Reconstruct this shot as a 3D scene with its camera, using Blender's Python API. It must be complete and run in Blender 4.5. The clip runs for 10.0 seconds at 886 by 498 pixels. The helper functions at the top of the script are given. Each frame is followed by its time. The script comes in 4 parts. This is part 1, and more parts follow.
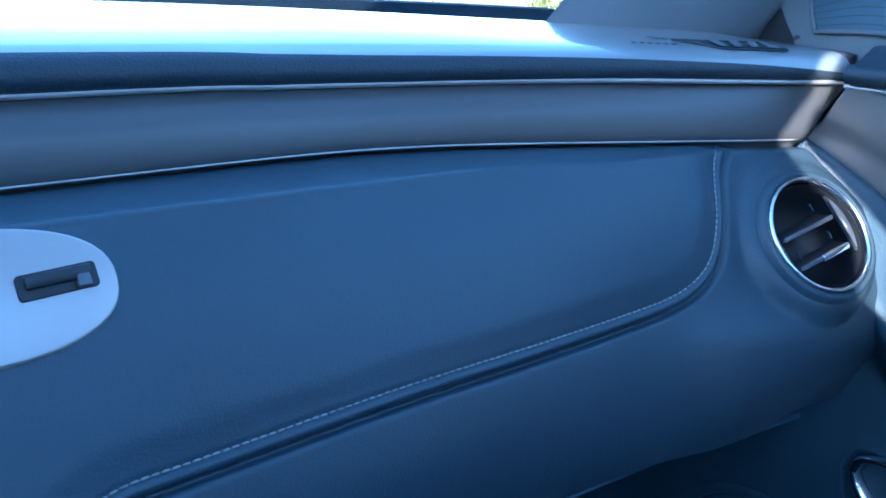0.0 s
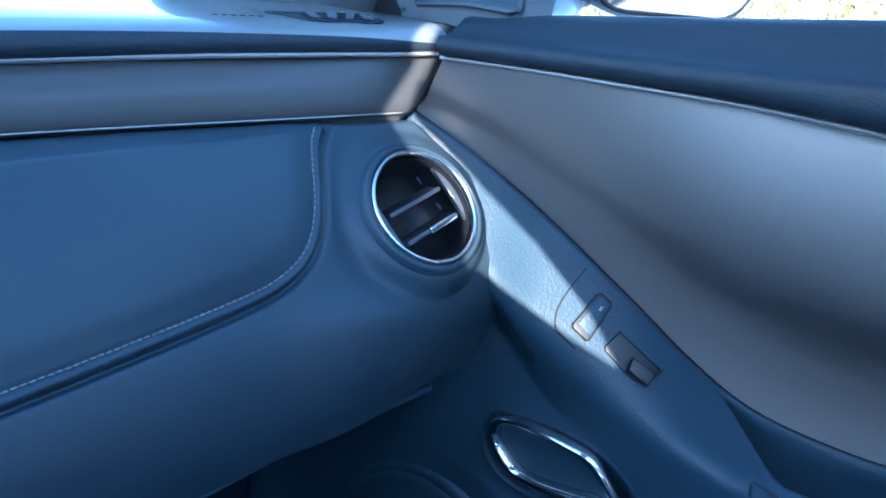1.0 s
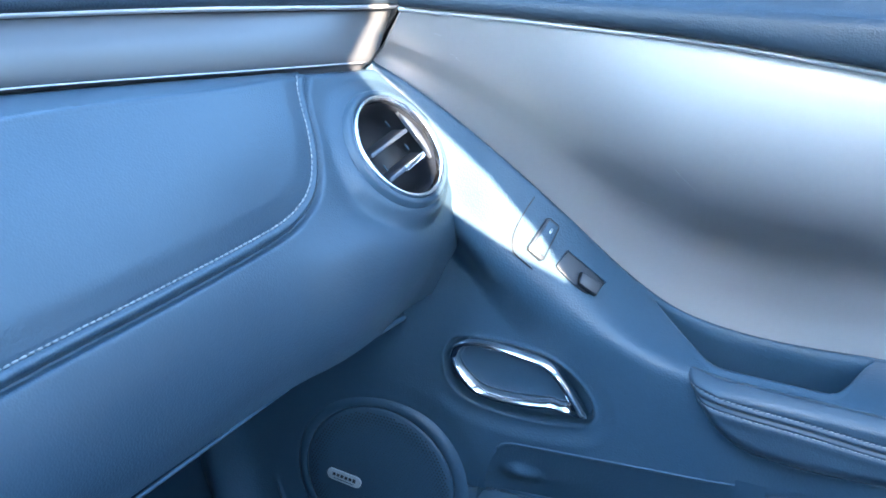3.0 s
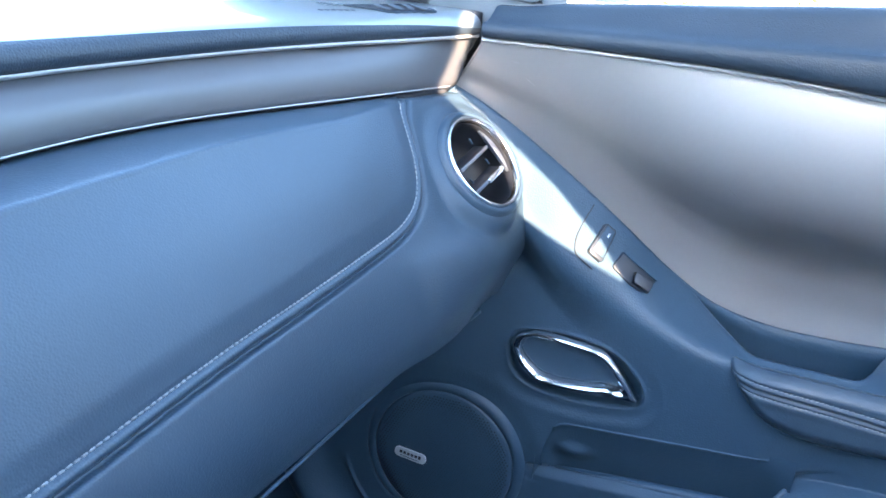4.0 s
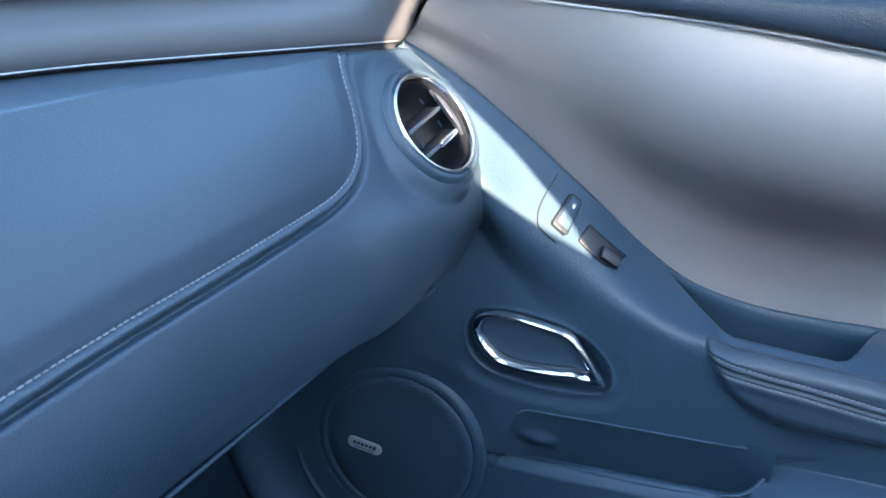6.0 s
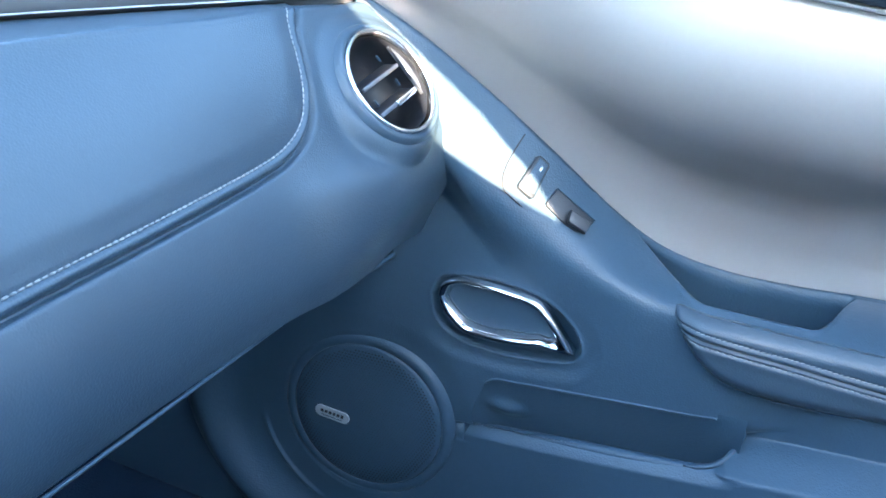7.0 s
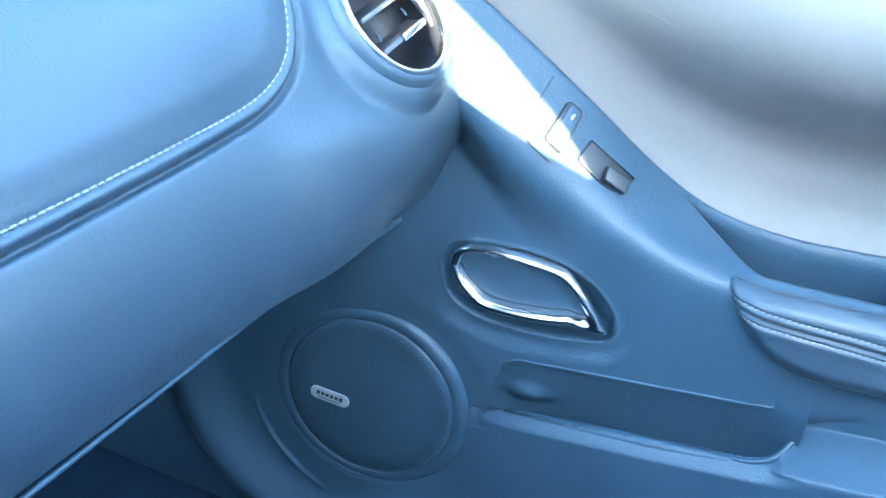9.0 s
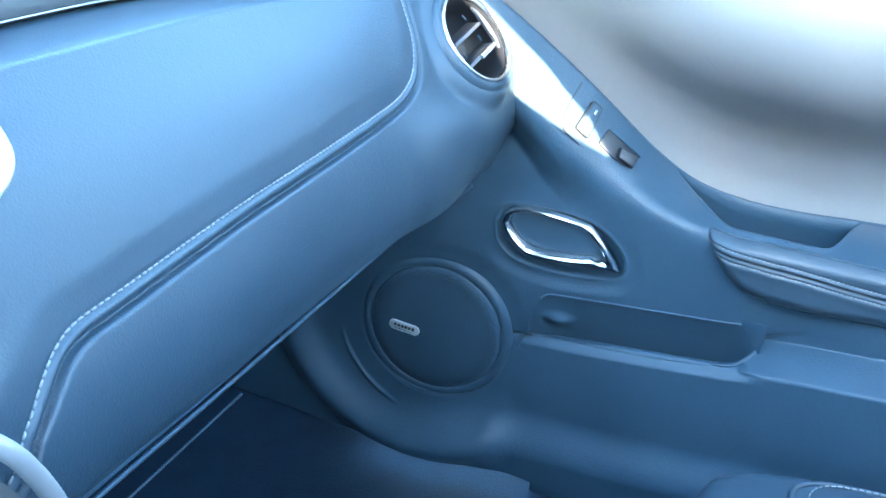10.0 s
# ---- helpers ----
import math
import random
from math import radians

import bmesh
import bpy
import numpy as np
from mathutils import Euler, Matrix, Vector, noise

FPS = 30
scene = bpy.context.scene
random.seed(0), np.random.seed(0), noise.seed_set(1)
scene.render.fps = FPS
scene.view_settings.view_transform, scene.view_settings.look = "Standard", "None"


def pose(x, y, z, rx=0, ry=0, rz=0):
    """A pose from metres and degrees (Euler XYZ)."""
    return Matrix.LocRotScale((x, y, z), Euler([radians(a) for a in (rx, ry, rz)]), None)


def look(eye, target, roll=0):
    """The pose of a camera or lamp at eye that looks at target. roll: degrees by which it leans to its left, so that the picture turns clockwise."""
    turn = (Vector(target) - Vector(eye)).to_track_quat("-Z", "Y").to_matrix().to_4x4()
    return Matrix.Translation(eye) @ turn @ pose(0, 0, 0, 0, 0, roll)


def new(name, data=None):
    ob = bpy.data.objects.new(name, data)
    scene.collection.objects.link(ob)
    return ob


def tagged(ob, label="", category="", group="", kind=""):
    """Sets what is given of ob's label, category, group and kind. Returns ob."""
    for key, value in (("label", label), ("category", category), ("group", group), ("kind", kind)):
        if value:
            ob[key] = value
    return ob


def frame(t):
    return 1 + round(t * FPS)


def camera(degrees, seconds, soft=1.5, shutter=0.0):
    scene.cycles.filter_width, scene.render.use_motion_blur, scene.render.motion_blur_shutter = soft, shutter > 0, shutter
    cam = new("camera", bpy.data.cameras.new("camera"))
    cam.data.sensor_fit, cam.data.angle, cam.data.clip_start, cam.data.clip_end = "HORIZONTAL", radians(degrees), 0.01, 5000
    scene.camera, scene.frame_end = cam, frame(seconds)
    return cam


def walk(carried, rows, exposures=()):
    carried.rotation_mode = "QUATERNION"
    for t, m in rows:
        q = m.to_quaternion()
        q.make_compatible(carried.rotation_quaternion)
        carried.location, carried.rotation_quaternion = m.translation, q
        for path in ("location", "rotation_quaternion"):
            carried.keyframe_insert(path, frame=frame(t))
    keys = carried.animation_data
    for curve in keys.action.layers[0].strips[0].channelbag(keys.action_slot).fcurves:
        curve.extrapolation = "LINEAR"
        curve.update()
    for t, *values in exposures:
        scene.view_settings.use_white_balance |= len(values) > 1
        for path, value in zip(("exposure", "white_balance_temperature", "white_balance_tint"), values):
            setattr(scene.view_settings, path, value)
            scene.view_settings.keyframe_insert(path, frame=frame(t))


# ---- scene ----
cam = camera(54.9, 10.0, 1.7)
PATH = [
    (0, (0.0657, -0.3559, 0.7400), (0.6455, 0.3937, 0.4207), 3.55),
    (0.5, (0.1256, -0.3683, 0.7428), (0.8191, 0.2775, 0.4234), 4.00),
    (1, (0.1631, -0.3977, 0.7385), (0.9467, 0.1344, 0.4179), 4.51),
    (1.5, (0.2070, -0.4405, 0.7086), (1.0451, 0.0062, 0.3954), 4.54),
    (2, (0.2285, -0.4503, 0.6955), (1.1057, -0.0982, 0.3691), 4.97),
    (2.5, (0.1509, -0.4002, 0.7084), (1.0305, -0.0601, 0.3760), 4.62),
    (3, (0.0486, -0.3358, 0.7161), (0.9236, 0.0188, 0.3864), 3.93),
    (4.5, (-0.0718, -0.2919, 0.7648), (0.8053, 0.0408, 0.4183), 4.84),
    (5, (-0.0546, -0.3008, 0.7218), (0.8256, 0.0265, 0.3780), 4.85),
    (5.2, (-0.0462, -0.3239, 0.7312), (0.8337, 0.0076, 0.3909), 4.88),
    (6.3, (0.0167, -0.2900, 0.7016), (0.8953, 0.0244, 0.3422), 4.71),
    (6.5, (0.0164, -0.2994, 0.6825), (0.8925, 0.0217, 0.3229), 4.74),
    (7, (0.0433, -0.3252, 0.7102), (0.9086, -0.0097, 0.3207), 4.83),
    (7.5, (0.0665, -0.3165, 0.6739), (0.9192, -0.0133, 0.2484), 5.18),
    (8, (0.0947, -0.3226, 0.6666), (0.9393, -0.0264, 0.2205), 5.24),
    (8.5, (0.1093, -0.3177, 0.6438), (0.9536, -0.0112, 0.2043), 4.87),
    (9, (0.1392, -0.2772, 0.6750), (0.9840, 0.0242, 0.2327), 4.80),
    (9.5, (0.0658, -0.2659, 0.7151), (0.9111, 0.0394, 0.2768), 4.68),
    (10, (-0.1078, -0.2992, 0.7395), (0.7390, -0.0035, 0.2974), 5.06),
]
EXPOSURES = [(0, 2.83, 4400, 2), (1, 2.90, 4580, 2), (2, 3.80, 4820, 2), (2.5, 4.20, 5150, 2),
             (3, 4.53, 5400, 2), (4.5, 3.98, 6150, 11), (5, 3.60, 5780, 10), (6.5, 4.27, 6050, 5),
             (7, 4.70, 6000, 3), (8.5, 5.36, 5650, -4), (9.5, 5.48, 5720, -4), (10, 5.08, 5650, -5)]
walk(cam, [(t, look(eye, target, roll)) for t, eye, target, roll in PATH], EXPOSURES)

# ---- sky and sun ----
TO_SUN = Vector((-0.87, -0.38, 0.31)).normalized()
world = bpy.data.worlds.new("sky")
world.use_nodes = True
scene.world = world
nt = world.node_tree
sky = nt.nodes.new("ShaderNodeTexSky")
sky.sky_type, sky.sun_disc = "NISHITA", False
sky.sun_elevation, sky.sun_rotation = math.asin(TO_SUN.z), math.atan2(TO_SUN.x, TO_SUN.y)
nt.links.new(sky.outputs[0], nt.nodes["Background"].inputs[0])
nt.nodes["Background"].inputs[1].default_value = 0.15
sun = new("sun", bpy.data.lights.new("sun", "SUN"))
sun.data.energy, sun.data.angle, sun.data.color = 4.0, radians(0.2), (1.0, 0.72, 0.49)
sun.matrix_world = look((0, 0, 3), Vector((0, 0, 3)) - TO_SUN)


# ---- materials ----
def mat(name, color, rough=0.5, metal=0.0, grain=0.0, size=600.0, vary=0.15, patch=6.0, coat=0.0, spec=0.5, weave=0.0, worn=0.08):
    """A surface with mottling at a large and a small scale, gloss that varies and a fine relief."""
    m = bpy.data.materials.new(name)
    m.use_nodes = True
    n, l = m.node_tree.nodes, m.node_tree.links
    b = n["Principled BSDF"]
    b.inputs["Metallic"].default_value = metal
    b.inputs["Specular IOR Level"].default_value = spec
    b.inputs["Coat Weight"].default_value = coat
    co = n.new("ShaderNodeTexCoord")
    big = n.new("ShaderNodeTexNoise")
    big.inputs["Scale"].default_value, big.inputs["Detail"].default_value = patch, 5.0
    fine = n.new("ShaderNodeTexNoise")
    fine.inputs["Scale"].default_value, fine.inputs["Detail"].default_value = size * 0.35, 3.0
    l.new(co.outputs["Object"], big.inputs["Vector"])
    l.new(co.outputs["Object"], fine.inputs["Vector"])
    ramp = n.new("ShaderNodeMapRange")
    ramp.inputs["From Min"].default_value, ramp.inputs["From Max"].default_value = 0.3, 0.7
    ramp.inputs["To Min"].default_value, ramp.inputs["To Max"].default_value = 1 - vary, 1 + vary
    add = n.new("ShaderNodeMath")
    add.operation, add.inputs[1].default_value = "MULTIPLY_ADD", 0.25
    l.new(fine.outputs["Fac"], add.inputs[0])
    l.new(big.outputs["Fac"], add.inputs[2])
    sub = n.new("ShaderNodeMath")
    sub.operation, sub.inputs[1].default_value = "SUBTRACT", 0.125
    l.new(add.outputs[0], sub.inputs[0])
    l.new(sub.outputs[0], ramp.inputs["Value"])
    mul = n.new("ShaderNodeVectorMath")
    mul.operation, mul.inputs[0].default_value = "SCALE", color
    l.new(ramp.outputs[0], mul.inputs["Scale"])
    l.new(mul.outputs[0], b.inputs["Base Color"])
    rr = n.new("ShaderNodeMapRange")
    rr.inputs["From Min"].default_value, rr.inputs["From Max"].default_value = 0.3, 0.7
    rr.inputs["To Min"].default_value, rr.inputs["To Max"].default_value = max(0.02, rough - worn), min(1.0, rough + worn)
    l.new(big.outputs["Fac"], rr.inputs["Value"])
    l.new(rr.outputs[0], b.inputs["Roughness"])
    if grain:
        vor = n.new("ShaderNodeTexVoronoi")
        vor.feature = "SMOOTH_F1"
        vor.inputs["Scale"].default_value, vor.inputs["Smoothness"].default_value = size, 0.6
        l.new(co.outputs["Object"], vor.inputs["Vector"])
        mix = n.new("ShaderNodeMath")
        mix.operation = "MULTIPLY_ADD"
        mix.inputs[1].default_value = 0.6
        l.new(fine.outputs["Fac"], mix.inputs[0])
        l.new(vor.outputs["Distance"], mix.inputs[2])
        bump = n.new("ShaderNodeBump")
        bump.inputs["Strength"].default_value, bump.inputs["Distance"].default_value = grain, 0.0006
        l.new(mix.outputs[0], bump.inputs["Height"])
        l.new(bump.outputs[0], b.inputs["Normal"])
    return m


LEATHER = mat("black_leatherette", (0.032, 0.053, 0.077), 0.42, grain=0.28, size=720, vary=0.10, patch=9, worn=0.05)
# black pad coloured pale to stand for the sky glare on it
GLAREPAD = mat("glossy_glare_pad", (0.17, 0.20, 0.225), 0.30, grain=0.14, size=900, vary=0.08, patch=8, spec=1.0, coat=0.8, worn=0.03)
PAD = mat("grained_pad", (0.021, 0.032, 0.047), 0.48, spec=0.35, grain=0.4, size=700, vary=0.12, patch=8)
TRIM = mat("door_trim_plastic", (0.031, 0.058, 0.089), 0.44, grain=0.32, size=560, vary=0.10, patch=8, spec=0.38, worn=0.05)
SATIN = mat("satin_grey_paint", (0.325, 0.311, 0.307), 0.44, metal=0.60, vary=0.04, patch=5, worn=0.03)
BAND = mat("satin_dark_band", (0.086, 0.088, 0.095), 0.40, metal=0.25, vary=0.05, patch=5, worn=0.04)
CHROME = mat("chrome", (0.78, 0.79, 0.80), 0.09, metal=1.0, vary=0.03, worn=0.04)
RING = mat("satin_chrome", (0.72, 0.74, 0.76), 0.19, metal=1.0, vary=0.04, worn=0.03)
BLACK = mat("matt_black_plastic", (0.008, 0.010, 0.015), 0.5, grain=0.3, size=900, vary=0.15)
GLOSS = mat("black_switch_plastic", (0.010, 0.014, 0.021), 0.45, vary=0.1, grain=0.15, size=1000)
THREAD = mat("grey_thread", (0.21, 0.225, 0.24), 0.7, vary=0.1)
SILVER = mat("silver_plate", (0.42, 0.41, 0.41), 0.38, metal=0.5, vary=0.04)
LIGHT = mat("printed_white", (0.75, 0.76, 0.77), 0.5, vary=0.05)
VANE = mat("grey_vane", (0.09, 0.105, 0.13), 0.4, vary=0.06)
GREYBADGE = mat("grey_badge", (0.40, 0.43, 0.45), 0.4, metal=0.3, vary=0.06)
CARPET = mat("carpet", (0.012, 0.022, 0.038), 0.95, grain=1.0, size=500, vary=0.14, patch=30, spec=0.08)
# for the unseen roof parts, pale so that they bounce fill light
BOUNCE_CLOTH = mat("pale_bounce_cloth", (0.40, 0.43, 0.46), 0.95, grain=0.6, size=500, vary=0.08, patch=20)
SHELL = mat("cabin_trim", (0.065, 0.071, 0.080), 0.7, grain=0.4, size=500, vary=0.15)
# for the unseen left wall, pale so that it throws fill light back
BOUNCE_WALL = mat("pale_bounce_wall", (0.32, 0.36, 0.41), 0.8, grain=0.4, size=500, vary=0.08)
PILLAR = mat("pillar_trim", (0.12, 0.145, 0.175), 0.6, grain=0.5, size=700, vary=0.08)
CORNER = mat("corner_trim", (0.070, 0.085, 0.105), 0.55, grain=0.4, size=700, vary=0.08)
PAINT = mat("blue_grey_paint", (0.34, 0.38, 0.48), 0.2, metal=0.4, coat=0.8, vary=0.05)
GRAVEL = mat("pale_gravel", (0.42, 0.39, 0.33), 0.9, grain=0.6, size=60, vary=0.3, patch=2)
GRASS = mat("dry_grass", (0.28, 0.27, 0.10), 0.95, vary=0.4, patch=1.5)
LEAF = mat("leaves", (0.12, 0.14, 0.04), 0.8, vary=0.4, patch=3)


def glass(name):
    m = bpy.data.materials.new(name)
    m.use_nodes = True
    b = m.node_tree.nodes["Principled BSDF"]
    b.inputs["Base Color"].default_value = (0.96, 0.98, 0.97, 1)
    b.inputs["Roughness"].default_value = 0.0
    b.inputs["Transmission Weight"].default_value = 1.0
    b.inputs["IOR"].default_value = 1.03
    return m


GLASS = glass("window_glass")


# ---- building ----
def link(name, me, material, parent=None, label=""):
    ob = new(name, me)
    if material:
        me.materials.append(material)
    if parent:
        ob.parent = parent
    if label:
        ob["label"] = label
    return ob


def part(name, bm, material, parent, label="", smooth=True):
    """One mesh object, made from a bmesh, under a thing or under a part."""
    me = bpy.data.meshes.new(name)
    bm.normal_update()
    bm.to_mesh(me)
    bm.free()
    if smooth:
        me.shade_smooth()
    return link(name, me, material, parent, label)


def empty(name, label, category, group="", kind=""):
    return tagged(new(name), label, category, group, kind)


def spline(points, n):
    """n points along a smooth curve through the given ones, evenly spaced by length."""
    p = np.array(points, float)
    q = np.vstack([2 * p[0] - p[1], p, 2 * p[-1] - p[-2]])
    out = []
    for i in range(1, len(q) - 2):
        t = np.linspace(0, 1, 24, endpoint=False)[:, None]
        a, b, c, d = q[i - 1], q[i], q[i + 1], q[i + 2]
        out.append(0.5 * (2 * b + (c - a) * t + (2 * a - 5 * b + 4 * c - d) * t ** 2 + (3 * b - a - 3 * c + d) * t ** 3))
    out = np.vstack(out + [p[-1:]])
    s = np.r_[0, np.cumsum(np.linalg.norm(np.diff(out, axis=0), axis=1))]
    want = np.linspace(0, s[-1], n)
    return np.stack([np.interp(want, s, out[:, k]) for k in range(p.shape[1])], 1)


def ease(x, table):
    """A smooth function through (x, value, ...) rows."""
    t = np.array(sorted(table), float)
    fine = spline(t, 400)
    o = np.argsort(fine[:, 0])
    cols = [np.interp(x, fine[o, 0], fine[o, k]) for k in range(1, t.shape[1])]
    return cols[0] if len(cols) == 1 else np.stack(cols, -1)


def step(x, a, b):
    t = np.clip((np.asarray(x, float) - a) / (b - a), 0, 1)
    return t * t * (3 - 2 * t)


def sheet(P, keep=None, flip=False, closed=False):
    """A bmesh of a grid of places P[i, j]; keep picks cells."""
    nu, nv = P.shape[:2]
    idx = np.arange(nu * nv).reshape(nu, nv)
    a, b, c, d = idx[:-1, :-1], idx[1:, :-1], idx[1:, 1:], idx[:-1, 1:]
    f = np.stack([a, b, c, d], -1)
    f = f[keep] if keep is not None else f.reshape(-1, 4)
    if flip:
        f = f[:, ::-1]
    if closed:
        f = np.vstack([f, np.stack([idx[-1, :-1], idx[0, :-1], idx[0, 1:], idx[-1, 1:]], -1)])
    me = bpy.data.meshes.new("sheet")
    me.from_pydata(P.reshape(-1, 3).tolist(), [], f.tolist())
    bm = bmesh.new()
    bm.from_mesh(me)
    bpy.data.meshes.remove(me)
    loose = [v for v in bm.verts if not v.link_faces]
    bmesh.ops.delete(bm, geom=loose, context="VERTS")
    return bm


def normals(P):
    n = np.cross(np.gradient(P, axis=0), np.gradient(P, axis=1))
    return n / (np.linalg.norm(n, axis=-1, keepdims=True) + 1e-12)


def tube(curve, radius, sides=8, closed=False, flat=None):
    """A bmesh round a curve; radius may vary; flat: (direction, factor) squashes the section."""
    c = np.array(curve, float)
    n = len(c)
    r = np.broadcast_to(np.array(radius, float), (n,))
    t = np.roll(c, -1, 0) - np.roll(c, 1, 0) if closed else np.gradient(c, axis=0)
    t /= np.linalg.norm(t, axis=1, keepdims=True) + 1e-12
    up = np.array([0.31, -0.62, 0.72]) if flat is None else np.array(flat[0], float)
    u = np.cross(t, up)
    u /= np.linalg.norm(u, axis=1, keepdims=True) + 1e-12
    v = np.cross(u, t)
    k = 1.0 if flat is None else flat[1]
    ang = np.linspace(0, 2 * np.pi, sides + 1)
    P = c[:, None] + r[:, None, None] * (np.cos(ang)[None, :, None] * u[:, None] + k * np.sin(ang)[None, :, None] * v[:, None])
    bm = sheet(P, closed=closed)
    bmesh.ops.remove_doubles(bm, verts=bm.verts, dist=1e-6)
    if not closed:
        bmesh.ops.holes_fill(bm, edges=[e for e in bm.edges if e.is_boundary])
    bmesh.ops.recalc_face_normals(bm, faces=bm.faces)
    return bm


def box(size, at=(0, 0, 0), m=None, bevel=0.0, segments=2):
    bm = bmesh.new()
    bmesh.ops.create_cube(bm, size=1.0)
    for v in bm.verts:
        v.co = Vector((v.co.x * size[0], v.co.y * size[1], v.co.z * size[2]))
    if bevel:
        bmesh.ops.bevel(bm, geom=list(bm.edges), offset=bevel, segments=segments, profile=0.5, affect="EDGES")
    bm.transform(Matrix.Translation(at) if m is None else m)
    return bm


def outline(points, height, m, bevel=0.0):
    """A flat plate with the given 2D outline, raised by height, laid by the matrix m."""
    bm = bmesh.new()
    vs = [bm.verts.new((x, y, 0)) for x, y in points]
    face = bm.faces.new(vs)
    r = bmesh.ops.extrude_face_region(bm, geom=[face])
    top = [g for g in r["geom"] if isinstance(g, bmesh.types.BMVert)]
    bmesh.ops.translate(bm, verts=top, vec=(0, 0, height))
    bmesh.ops.recalc_face_normals(bm, faces=bm.faces)
    if bevel:
        es = [e for e in bm.edges if all(v in top for v in e.verts)]
        bmesh.ops.bevel(bm, geom=es, offset=bevel, segments=3, profile=0.5, affect="EDGES")
    bm.transform(m)
    return bm


def rounded(w, h, r, n=6):
    out = []
    for cx, cy, a0 in ((w / 2 - r, h / 2 - r, 0), (-w / 2 + r, h / 2 - r, 90), (-w / 2 + r, -h / 2 + r, 180), (w / 2 - r, -h / 2 + r, 270)):
        out += [(cx + r * math.cos(radians(a0 + 90 * i / n)), cy + r * math.sin(radians(a0 + 90 * i / n))) for i in range(n + 1)]
    return out


def frame_of(at, normal, along):
    """A matrix whose z is the normal and whose x runs along the given way."""
    z = Vector(normal).normalized()
    x = Vector(along)
    x = (x - z * x.dot(z)).normalized()
    y = z.cross(x)
    m = Matrix((x, y, z)).transposed().to_4x4()
    m.translation = Vector(at)
    return m


def merge(bms):
    out = bmesh.new()
    for b in bms:
        me = bpy.data.meshes.new("tmp")
        b.to_mesh(me)
        b.free()
        out.from_mesh(me)
        bpy.data.meshes.remove(me)
    return out


def stitches(curve, normal_of, pitch, length, radius, lean=0.0):
    """Short thread stitches along a curve, as one mesh."""
    s = np.r_[0, np.cumsum(np.linalg.norm(np.diff(curve, axis=0), axis=1))]
    n = int(s[-1] / pitch)
    at = np.linspace(pitch / 2, s[-1] - pitch / 2, n)
    P = np.stack([np.interp(at, s, curve[:, k]) for k in range(3)], 1)
    T = np.gradient(P, axis=0)
    T /= np.linalg.norm(T, axis=1, keepdims=True)
    verts, faces = [], []
    ang = np.linspace(0, 2 * np.pi, 7)[:-1]
    for p, t, nn in zip(P, T, normal_of):
        side = np.cross(nn, t)
        t = t * math.cos(lean) + side * math.sin(lean)
        side = np.cross(nn, t)
        base = len(verts)
        for k, (f, w) in enumerate(((-0.5, 0.35), (-0.28, 1.0), (0.28, 1.0), (0.5, 0.35))):
            c = p + t * length * f + nn * radius * (0.25 if w > 0.5 else -0.5)
            for a in ang:
                verts.append(c + radius * w * (math.cos(a) * side + math.sin(a) * nn))
        for k in range(3):
            for j in range(6):
                faces.append((base + k * 6 + j, base + k * 6 + (j + 1) % 6, base + (k + 1) * 6 + (j + 1) % 6, base + (k + 1) * 6 + j))
        faces.append(tuple(base + j for j in range(5, -1, -1)))
        faces.append(tuple(base + 18 + j for j in range(6)))
    me = bpy.data.meshes.new("stitching")
    me.from_pydata([tuple(v) for v in verts], [], faces)
    me.shade_smooth()
    return me


# ---- dashboard ----
dash = empty("dashboard", "black padded dashboard with grey stitching and a satin trim band", "dashboard")


def trim_y(x):
    return ease(x, [(-1.0, 0.03), (-0.4, 0.06), (0.0, 0.078), (0.13, 0.086), (0.30, 0.097), (0.39, 0.090), (0.47, 0.070), (0.55, 0.045), (0.64, 0.017), (0.70, 0.0), (0.76, -0.015)])


def fold_y(x):
    return ease(x, [(-1.0, 0.0), (-0.4, 0.02), (0.0, 0.027), (0.30, 0.031), (0.40, 0.029), (0.49, 0.014), (0.55, 0.010), (0.60, 0.008), (0.65, -0.002), (0.70, -0.014), (0.76, -0.03)])


def belly_y(x):
    return ease(x, [(-1.0, -0.02), (0.0, -0.022), (0.30, -0.025), (0.48, -0.031), (0.55, -0.043), (0.62, -0.058), (0.69, -0.071), (0.76, -0.078)])


NX, NS = 600, 250
xs = np.linspace(-0.30, 0.725, NX)
low_z = ease(xs, [(-0.4, 0.437), (0.07, 0.436), (0.25, 0.432), (0.44, 0.4285), (0.60, 0.4255), (0.70, 0.419), (0.76, 0.412)])
FACE = np.zeros((NX, NS, 3))
for i, x in enumerate(xs):
    L, F, S = float(trim_y(x)), float(fold_y(x)), float(belly_y(x))
    right = float(step(x, 0.5, 0.68))
    prof = [(L + 0.005, 0.6185), (0.5 * (L + F), 0.6202), (F + 0.004, 0.6203), (F + 0.0005, 0.6180), (F - 0.004, 0.612),
            (0.55 * F + 0.45 * S - 0.004, 0.578), (S, 0.53)]
    left_ = ((S - 0.0110, 0.509), (S - 0.0195, 0.486), (S - 0.0225, 0.462), (S - 0.0205, 0.441), (S - 0.0165, low_z[i] - 0.0035))
    right_ = ((-0.0780, 0.509), (-0.0790, 0.486), (-0.0740, 0.464), (-0.0660, 0.446), (-0.0540, low_z[i] - 0.0005))
    prof += [((1 - right) * p[0] + right * q[0], (1 - right) * p[1] + right * q[1]) for p, q in zip(left_, right_)]
    c = spline(prof, NS)
    FACE[i, :, 0], FACE[i, :, 1:] = x, c

